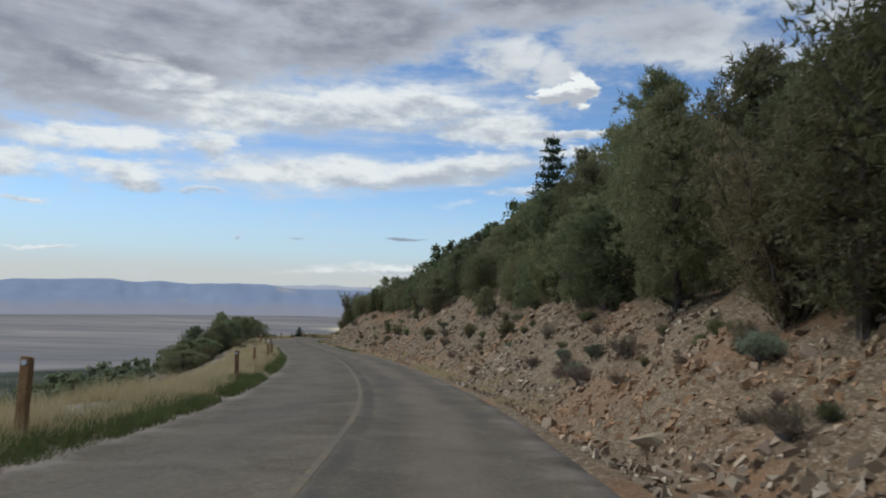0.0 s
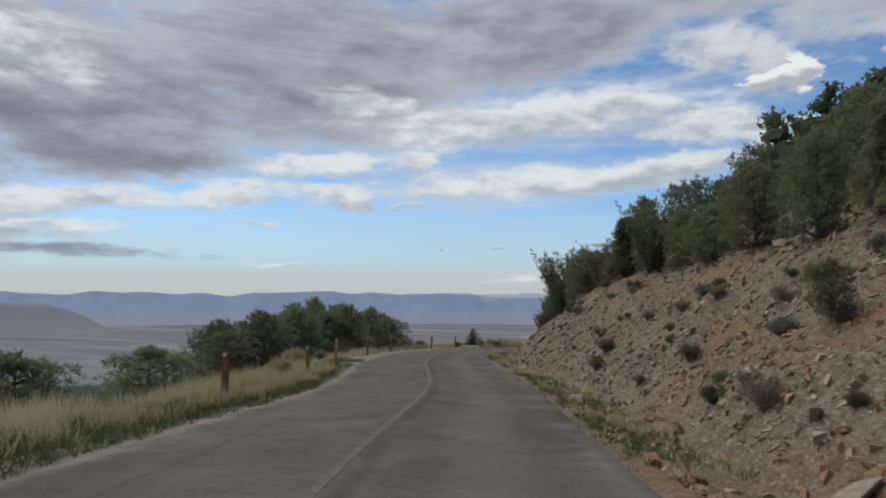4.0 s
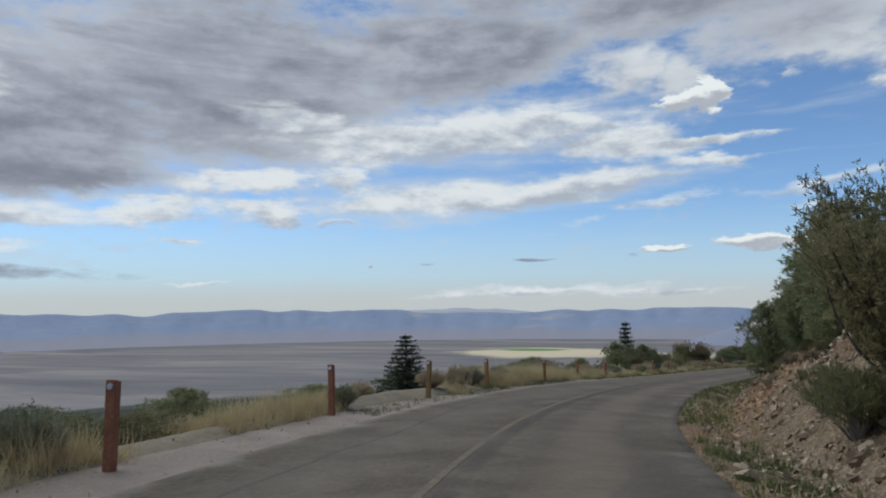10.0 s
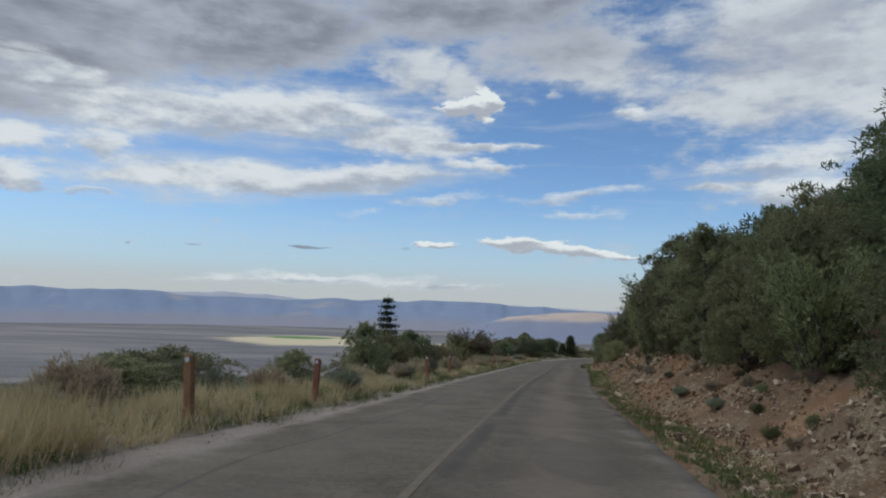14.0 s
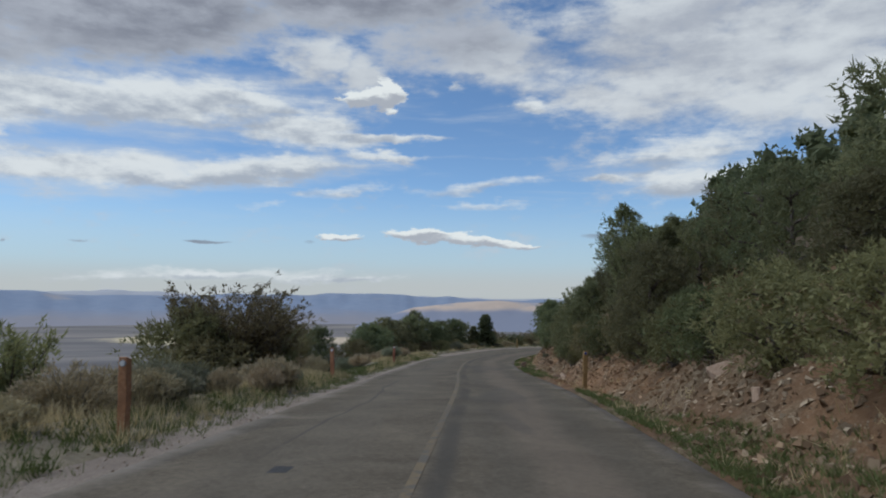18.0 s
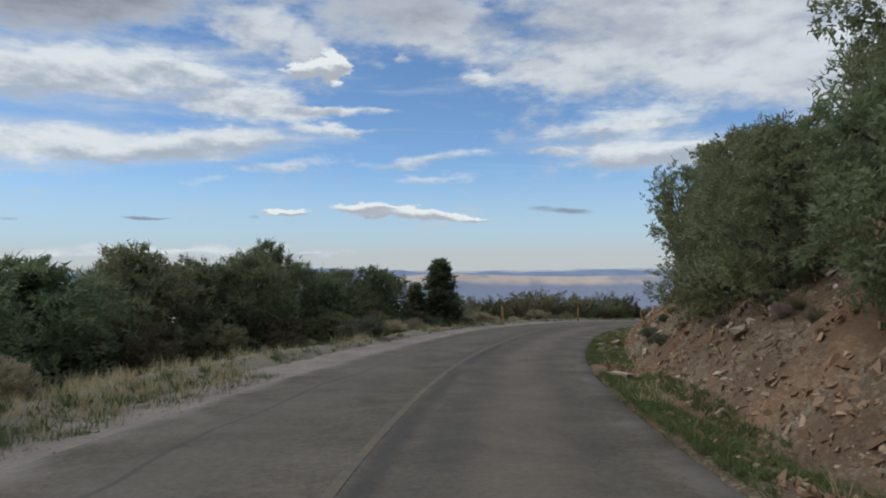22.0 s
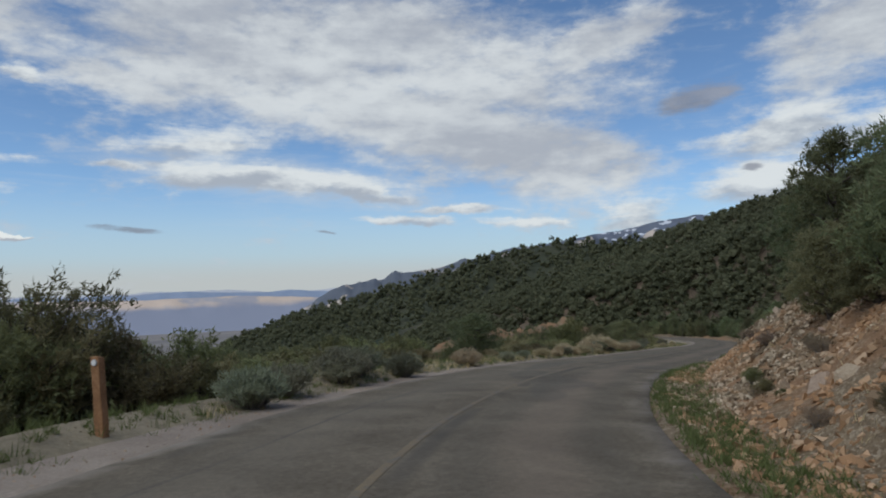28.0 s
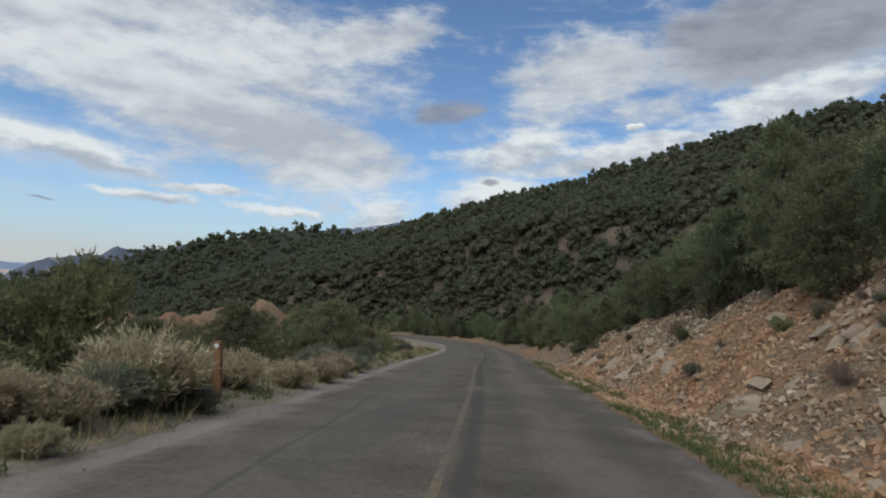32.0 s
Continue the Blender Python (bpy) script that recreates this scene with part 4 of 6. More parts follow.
def fir(seed, h, r, tiers, per):
    """A narrow conifer in tiers of drooping boughs."""
    rng = np.random.RandomState(seed)
    wood, leaf = Soup(), Soup()
    tube(wood, [(0, 0, -0.3), (0, 0, h * 0.5), (0, 0, h)], [0.11, 0.06, 0.012], 7)
    for i in range(tiers):
        f = (i + 0.3) / tiers
        z = h * (0.10 + 0.88 * f)
        n = int(9 - 4 * f)
        for j in range(n):
            ang = j * 2 * math.pi / n + i * 0.7 + rng.randn() * 0.15
            ln = r * (1.02 - f) ** 0.85 * (0.72 + 0.45 * rng.rand()) + 0.08
            d = np.array([math.cos(ang), math.sin(ang), 0.0])
            p0, p1, p2 = np.array([0, 0, z]), np.array([0, 0, z]) + d * ln * 0.55 - [0, 0, 0.10 * ln], np.array([0, 0, z]) + d * ln + [0, 0, 0.02 * ln]
            tube(wood, [p0, p1, p2], [0.022, 0.014, 0.005], 3)
            k = max(3, int(ln / 0.13))
            t = np.linspace(0.18, 1.0, k)[:, None]
            c = p0 * (1 - t) ** 2 + 2 * p1 * t * (1 - t) + p2 * t * t
            side = np.array([-d[1], d[0], 0])
            for sgn in (-1, 1):
                blades(leaf, rng, c + side * sgn * 0.09 * (1.2 - t) * ln, np.repeat((d * 0.5 + side * sgn * 0.7)[None], k, 0), per, 0.17, 0.028, 0.45, 0.05)
    return wood.mesh("trunk", BARK), leaf.mesh("crown", None)


def plant(name, meshes, mat, label, category):
    """A plant as a thing: an Empty at its base with trunk and crown."""
    root = new(name)
    for part_name, me in zip(("trunk", "crown"), meshes):
        if part_name == "crown":
            me.materials.clear()
            me.materials.append(mat)
        ob = new(part_name, me)
        ob.parent = root
    return tagged(root, label, category)


class Bed:
    """Copies of template plants; the first use takes the template itself."""

    def __init__(self):
        self.fresh = {}

    def set(self, tpl, where, size=1.0, turn=0.0, squash=1.0, group=""):
        m = Matrix.LocRotScale(where, Euler((0, 0, turn)), (size, size, size * squash))
        if tpl.name not in self.fresh:
            self.fresh[tpl.name] = True
            tpl.matrix_basis = m
            ob = tpl
        else:
            keep = tpl.scale.copy()
            tpl.scale = (1, 1, 1)
            ob = copy_thing(tpl, m)
            tpl.scale = keep
        if group:
            tagged(ob, group=group)
        return ob


bed = Bed()
FINE = dict(length=0.16, width=0.021)
PIN_A = [plant("pinyon_pine", pinyon(100 + i, 4.4, 1.9, 20, 1050, 13, low=0.03, **FINE), PINE, "dark green bushy pinyon pine with a dense rounded crown", "tree") for i in range(3)]
PIN_T = [plant("tall_pinyon_pine", pinyon(120 + i, 6.2, 1.9, 24, 1100, 13, low=0.05, peak=0.3, **FINE), PINE, "tall dark pinyon pine with an uneven crown", "tree") for i in range(2)]
JUN = [plant("juniper", pinyon(140 + i, 4.6, 1.25, 30, 1300, 14, low=0.06, peak=0.7, **FINE), PINE, "dense dark green juniper tapering to a blunt top", "tree") for i in range(2)]
MAH = [plant("mountain_mahogany", mahogany(160 + i, 3.9, 1.7, 30, 13, 9, 0.07), MAHOG, "grey-green mountain mahogany with upswept twiggy branches", "tree") for i in range(3)]
MAH_B = [plant("mahogany_shrub", mahogany(170 + i, 2.0, 1.2, 18, 9, 9, 0.08), MAHOG, "low olive-green mahogany shrub", "shrub") for i in range(2)]
PIN_B = [plant("slope_pinyon", pinyon(180 + i, 4.4, 1.9, 13, 340, 8, 0.22, 0.034, low=0.04), PINE, "dark pinyon pine on the wooded slope", "tree") for i in range(3)]
SHRUB = [plant("olive_shrub", pinyon(200 + i, 2.1, 1.5, 13, 520, 11, 0.13, 0.017, low=0.02), MAHOG, "dense rounded olive-green shrub", "shrub") for i in range(3)]
FIR_T = plant("fir_tree", fir(190, 5.6, 1.45, 14, 8), FIR, "young dark green fir with tiered boughs and a bare tip", "tree")


ICO_V = np.array([(0, 0, 1.0)] + [(0.894 * math.cos(k * 1.2566), 0.894 * math.sin(k * 1.2566), 0.447) for k in range(5)] + [(0.894 * math.cos(k * 1.2566 + 0.6283), 0.894 * math.sin(k * 1.2566 + 0.6283), -0.447) for k in range(5)] + [(0, 0, -1.0)])
ICO_F = [f for k in range(5) for f in ((0, 1 + k, 1 + (k + 1) % 5), (1 + k, 6 + k, 1 + (k + 1) % 5), (1 + (k + 1) % 5, 6 + k, 6 + (k + 1) % 5), (11, 6 + (k + 1) % 5, 6 + k))]


def far_tree(seed, lobes, sprays, spray, h=4.2, r=1.9):
    """Bare arrays of a simple tree for woods of many: uneven lobes of close growth under loose sprays, on a trunk."""
    rng2 = np.random.RandomState(seed)
    soup = Soup()
    tube(soup, [(0, 0, -0.4), (0, 0, h * 0.7)], [0.12, 0.04], 4)
    for i in range(lobes):
        f = (i + 0.5) / lobes
        wide = r * math.sin(math.pi * min(0.97, 0.24 + 0.66 * f)) ** 0.8
        ang = i * 2.4 + rng2.rand()
        d = wide * (0.35 + 0.25 * rng2.rand())
        c = np.array([d * math.cos(ang), d * math.sin(ang), h * (0.12 + 0.76 * f)])
        size = np.array([1.0, 1.0, 0.8]) * max(0.34 * r, wide * (0.48 + 0.14 * rng2.rand()))
        soup.add(c + ICO_V * size * (0.42 + 0.5 * rng2.rand(12, 1)), ICO_F)
        n = sprays // lobes
        o = rng2.randn(n, 3) + [0, 0, 0.35]
        o /= np.linalg.norm(o, axis=1)[:, None]
        at = c + o * size * (0.62 + 0.55 * rng2.rand(n, 1))
        a = np.cross(o + 0.5 * rng2.randn(n, 3), rng2.randn(n, 3))
        b = np.cross(a, o + 0.5 * rng2.randn(n, 3))
        a *= spray * (0.6 + 0.7 * rng2.rand(n, 1)) / (np.linalg.norm(a, axis=1)[:, None] + 1e-9)
        b *= spray * (0.6 + 0.7 * rng2.rand(n, 1)) / (np.linalg.norm(b, axis=1)[:, None] + 1e-9)
        soup.add(np.stack([at - a * 0.5 - b * 0.3, at + a * 0.5 - b * 0.3, at + b * 0.6], 1).reshape(-1, 3), np.arange(3 * n).reshape(-1, 3))
    return np.vstack(soup.v), np.vstack(soup.f)


def thicket(name, templates, places, sizes, mat, label, category, seed=1):
    """Many plants in one mesh."""
    rng2 = np.random.RandomState(seed)
    vs, fs, n = [], [], 0
    pick = rng2.randint(len(templates), size=len(places))
    turn = rng2.rand(len(places)) * 6.283
    tall = 0.85 + 0.35 * rng2.rand(len(places))
    for k, (v, f) in enumerate(templates):
        idx = np.where(pick == k)[0]
        if not len(idx):
            continue
        c, s_ = np.cos(turn[idx])[:, None], np.sin(turn[idx])[:, None]
        sz = sizes[idx][:, None]
        x = (v[:, 0] * c - v[:, 1] * s_) * sz + places[idx, 0][:, None]
        y = (v[:, 0] * s_ + v[:, 1] * c) * sz + places[idx, 1][:, None]
        z = v[:, 2] * sz * tall[idx][:, None] + places[idx, 2][:, None]
        vs.append(np.stack([x, y, z], -1).reshape(-1, 3))
        fs.append((f[None] + (np.arange(len(idx)) * len(v))[:, None, None]).reshape(-1, 3) + n)
        n += len(idx) * len(v)
    me = mesh_of(name, np.vstack(vs), np.vstack(fs), mat)
    return tagged(new(name, me), label, category, kind="stuff")


def on_ground(s, u):
    p = beside(s, u)[0]
    z = float(surface(p[0], p[1])[0])
    return Vector((p[0], p[1], z))


def bank_point(s, v):
    q = beside(s, -v)[0]
    q[2] = float(on_line(s)[0][0, 2] + cut_z(np.array([s]), np.array([-v]))[0])
    return Vector(q)


rng = np.random.RandomState(5)
taken = []


def free_at(p, gap):
    for q in taken:
        if (q[0] - p[0]) ** 2 + (q[1] - p[1]) ** 2 < (gap * 0.5 + q[2] * 0.5) ** 2:
            return False
    return True


def wood_uphill():
    """The wood above the cut, thick along the lip and thinner behind it."""
    behind = []
    for row, (off, gap, jitter) in enumerate([(-1.0, 2.6, 0.5), (0.5, 2.3, 0.8), (3.4, 2.9, 1.2), (6.6, 3.3, 1.4), (10.5, 3.4, 1.6), (15, 3.8, 2), (20.5, 4.2, 2.2), (27, 4.6, 2.5), (35, 5.0, 3), (44, 5.5, 3)]):
        s = 4.0
        while s < LENGTH - 8:
            s += gap * (0.75 + 0.5 * rng.rand())
            if s > LENGTH - 8:
                break
            if row == 0 and not 212 < s < 268:
                continue
            h = float(bank_height(np.array([s]))[0])
            v = 4.5 + h / 0.78 + off + rng.randn() * jitter * 0.5
            p = on_ground(s, -v)
            if not free_at(p, gap * 0.8):
                continue
            taken.append((p.x, p.y, gap * 0.8))
            k = rng.rand()
            if row > 3:
                behind.append((p.x, p.y, p.z - 0.1))
                continue
            if row < 2:
                # thin woods by the first bend, mahogany where the road straightens
                twiggy = 0.55 if 205 < s < 245 or s < 45 else 0.2
                if row == 0:
                    tpl, size = (SHRUB, PIN_A)[rng.randint(2)][rng.randint(3)], 0.75 + 0.3 * rng.rand()
                elif k < twiggy:
                    tpl, size = MAH[rng.randint(3)], 0.7 + 0.45 * rng.rand()
                elif k < 0.80:
                    tpl, size = PIN_A[rng.randint(3)], 0.6 + 0.45 * rng.rand()
                elif k < 0.92:
                    tpl, size = PIN_T[rng.randint(2)], 0.7 + 0.35 * rng.rand()
                else:
                    tpl, size = JUN[rng.randint(2)], 0.7 + 0.4 * rng.rand()
            elif k < 0.12:
                tpl, size = PIN_T[rng.randint(2)], 0.75 + 0.45 * rng.rand()
            else:
                tpl, size = PIN_B[rng.randint(3)], 0.7 + 0.5 * rng.rand()
            size *= (0.8 if row == 0 else 1.0) * float(np.interp(s, [0, 48, 60, 130, 145, 166, 182, 190, 200, 224, 235, 258, 266, 278, 282, 290, 299, 304, 400], [1.0, 1.0, 0.72, 0.7, 0.72, 0.66, 0.78, 1.05, 0.95, 0.9, 0.78, 0.9, 1.12, 1.1, 0.5, 0.5, 0.55, 0.8, 0.75]))
            p.z -= 0.1
            bed.set(tpl, p, size, rng.rand() * 6.28, 0.9 + 0.3 * rng.rand(), "trees on the uphill slope")
    behind = np.array(behind)
    thicket("uphill_wood", [far_tree(300 + i, 8, 360, 0.3) for i in range(4)], behind, 0.8 + 0.5 * rng.rand(len(behind)), PINE, "dense dark green pinyon wood on the hillside", "woodland", 3)


wood_uphill()

# ================================================= spur and lower slopes


def far_woods():
    r2 = np.random.RandomState(31)
    n = 8200
    x, y = 95 + 245 * r2.rand(n), 190 + 290 * r2.rand(n)
    # closer on the steep face over the road's end
    x[:2000], y[:2000] = 165 + 80 * r2.rand(2000), 258 + 95 * r2.rand(2000)
    z, u, s = land(x, y)
    ok = (np.abs(u) > 16) & ((u > 0) | (s > LENGTH - 60) | (u < -50)) & (z > -75)
    # thinner on the warm shoulder beside the draw
    ok &= (lumps(x, y, 14.0, 40) > 0.06)
    pts = np.c_[x, y, z - 0.2][ok]
    thicket("spur_wood", [far_tree(320 + i, 4, 92, 0.5, 3.6, 2.2) for i in range(5)], pts, 0.55 + 0.95 * r2.rand(len(pts)) ** 1.2, SPUR, "dark evergreen wood covering the next spur", "woodland", 4)
    # the shoulder behind it
    me = bpy.data.objects["forested_shoulder"].data
    v = np.empty(len(me.vertices) * 3)
    me.vertices.foreach_get("co", v)
    v = v.reshape(-1, 30, 3)
    i, j = r2.randint(v.shape[0] - 1, size=4000), r2.randint(2, 24, size=4000)
    fa, fb = r2.rand(4000, 1), r2.rand(4000, 1)
    pts = v[i, j] * (1 - fa) * (1 - fb) + v[i + 1, j] * fa * (1 - fb) + v[i, j + 1] * (1 - fa) * fb + v[i + 1, j + 1] * fa * fb
    thicket("shoulder_wood", [far_tree(360 + i, 2, 24, 0.75, 3.4, 2.3) for i in range(4)], pts - [0, 0, 0.4], 1.7 + 1.2 * r2.rand(len(pts)), SPUR, "dark evergreen wood on the mountain's shoulder", "woodland", 6)
    # the hill above the first wood
    ss, d = 10 + (LENGTH - 40) * r2.rand(1100), 55 + 110 * r2.rand(1100)
    q = beside(ss, -d)
    z, u, s = land(q[:, 0], q[:, 1])
    ok = u < -48
    pts = np.c_[q[:, 0], q[:, 1], z - 0.2][ok]
    thicket("hilltop_wood", [far_tree(380 + i, 3, 60, 0.5) for i in range(3)], pts, 0.8 + 0.6 * r2.rand(len(pts)), SPUR, "pinyon wood on top of the hill", "woodland", 7)
    # the slope that falls away below the road
    n = 3600
    d = 12 + 700 * r2.rand(n) ** 2.2
    ss = 5 + (LENGTH - 10) * r2.rand(n)
    q = beside(ss, d)
    z, u, s = land(q[:, 0], q[:, 1])
    base = np.interp(s, STEP, LINE[:, 2])
    ok = (u > 11) & (z < base - 3.6) & ((s < 300) | (u > 13))
    pts = np.c_[q[:, 0], q[:, 1], z - 0.2][ok]
    drop = (base - z)[ok]
    size = np.minimum(0.7 + 0.6 * r2.rand(len(pts)), (drop - 1.2) / 4.2)
    thicket("lower_wood", [far_tree(340 + i, 3, 48, 0.5) for i in range(4)], pts, size, PINE, "dark scattered pinyon wood below the road", "woodland", 5)


far_woods()

# ================================================= roadside posts
POST_WOOD = material("rusty_stained_wood", [(0.19, 0.100, 0.050), (0.34, 0.185, 0.088), (0.47, 0.28, 0.15)], 3.0, 0.8, 0.5, 25.0, 18.0, per=0.5)
REFLECTOR = material("white_reflector", [(0.66, 0.67, 0.68), (0.78, 0.78, 0.78)], 20.0, 0.25, 0.0)
REFLECTOR_B = material("blue_reflector", [(0.02, 0.03, 0.20), (0.03, 0.05, 0.3)], 20.0, 0.25, 0.0)
RIM = material("grey_metal_rim", [(0.25, 0.25, 0.25), (0.35, 0.35, 0.35)], 20.0, 0.4, 0.0)


def part(name, bm, mat, parent, label=""):
    me = bpy.data.meshes.new(name)
    bm.to_mesh(me)
    bm.free()
    me.materials.append(mat)
    ob = new(name, me)
    ob.parent = parent
    return tagged(ob, label) if label else ob


def marker_post(s, u, tall, lens_mat, label, lean):
    """A squared timber with a slanted top, and a round reflector in a metal rim facing the traffic."""
    root = new("marker_post")
    bm = bmesh.new()
    bmesh.ops.create_cube(bm, size=1.0)
    bmesh.ops.scale(bm, vec=(0.125, 0.125, tall + 0.35), verts=bm.verts)
    bmesh.ops.translate(bm, vec=(0, 0, (tall + 0.35) / 2 - 0.35), verts=bm.verts)
    for v in bm.verts:
        if v.co.z > 0 and v.co.y > 0:
            v.co.z -= 0.035
    bmesh.ops.subdivide_edges(bm, edges=[e for e in bm.edges if abs(e.verts[0].co.z - e.verts[1].co.z) > 0.5], cuts=4)
    r = random.Random(int(s * 10))
    for v in bm.verts:
        v.co.x += r.uniform(-0.006, 0.006)
        v.co.y += r.uniform(-0.006, 0.006)
    bmesh.ops.bevel(bm, geom=bm.edges[:], offset=0.009, segments=1, affect="EDGES")
    part("timber", bm, POST_WOOD, root)
    for name, rad, depth, y, mat in (("reflector_rim", 0.047, 0.012, -0.068, RIM), ("reflector", 0.038, 0.012, -0.074, lens_mat)):
        bm = bmesh.new()
        bmesh.ops.create_cone(bm, cap_ends=True, segments=20, radius1=rad, radius2=rad * 0.9, depth=depth)
        bmesh.ops.rotate(bm, verts=bm.verts, matrix=Matrix.Rotation(radians(90), 3, "X"))
        bmesh.ops.translate(bm, vec=(0, y, tall - 0.085), verts=bm.verts)
        part(name, bm, mat, root)
    p, a, n = on_line(s)
    zz = p[0, 2] + float((left_fall(np.array([s]), np.array([u])) if u > 0 else bank_rise(np.array([s]), np.array([-u])))[0])
    q = beside(s, u)[0]
    root.matrix_basis = Matrix.Translation((q[0], q[1], zz - 0.02)) @ Euler((radians(lean[0]), radians(lean[1]), math.atan2(a[0, 1], a[0, 0]) - math.pi / 2)).to_matrix().to_4x4()
    tagged(root, label, "post", "marker posts along the road")


POSTS = [39, 53.5, 61, 69, 73, 78.5, 86, 98, 109, 117.4, 126, 132.5, 143.2, 150, 155.4, 160.5, 167.2, 172.9, 178.4, 192, 198.4, 215.7, 229.5, 246, 289.3, 302.8, 315.3, 355.2]
post_rng = random.Random(8)
for s in POSTS:
    marker_post(s, 4.1 + post_rng.uniform(-0.1, 0.25), 1.06 + post_rng.uniform(-0.06, 0.06), REFLECTOR, "rust-brown wooden marker post with a white reflector on the verge", (post_rng.uniform(-2, 2), post_rng.uniform(-2.5, 2.5)))
marker_post(227.6, -3.85, 1.22, REFLECTOR_B, "rust-brown wooden marker post with a blue reflector beside the bank", (0, 1))

# ================================================= centre line
LINE_PAINT = material("worn_line_paint", [(0.108, 0.090, 0.068), (0.149, 0.114, 0.072), (0.203, 0.149, 0.083)], 0.25, 0.85, 0.2, 40.0, 9.0, ((0.115, 0.100, 0.080), 5.0, 0.46, 0.6))
ribbon("centre_line", np.arange(2.0, LENGTH - 2, 0.6), np.array([-0.05, 0.05]), lambda s, u: crown_of_road(s, u) + 0.004, LINE_PAINT, "faded ochre centre line painted on the asphalt", "road marking")

PATCH = material("tar_patch", [(0.035, 0.034, 0.034), (0.06, 0.058, 0.056)], 9.0, 0.8, 0.4, 40.0, 30.0)
patch = ribbon("road_patch", np.array([213.68, 213.78, 213.92, 214.0]), np.array([1.3, 1.36, 1.44, 1.5]), lambda s, u: crown_of_road(s, u) + 0.005 + 0.004 * np.sin(9 * s + 7 * u), PATCH, "small dark tar patch in the asphalt", "road patch")

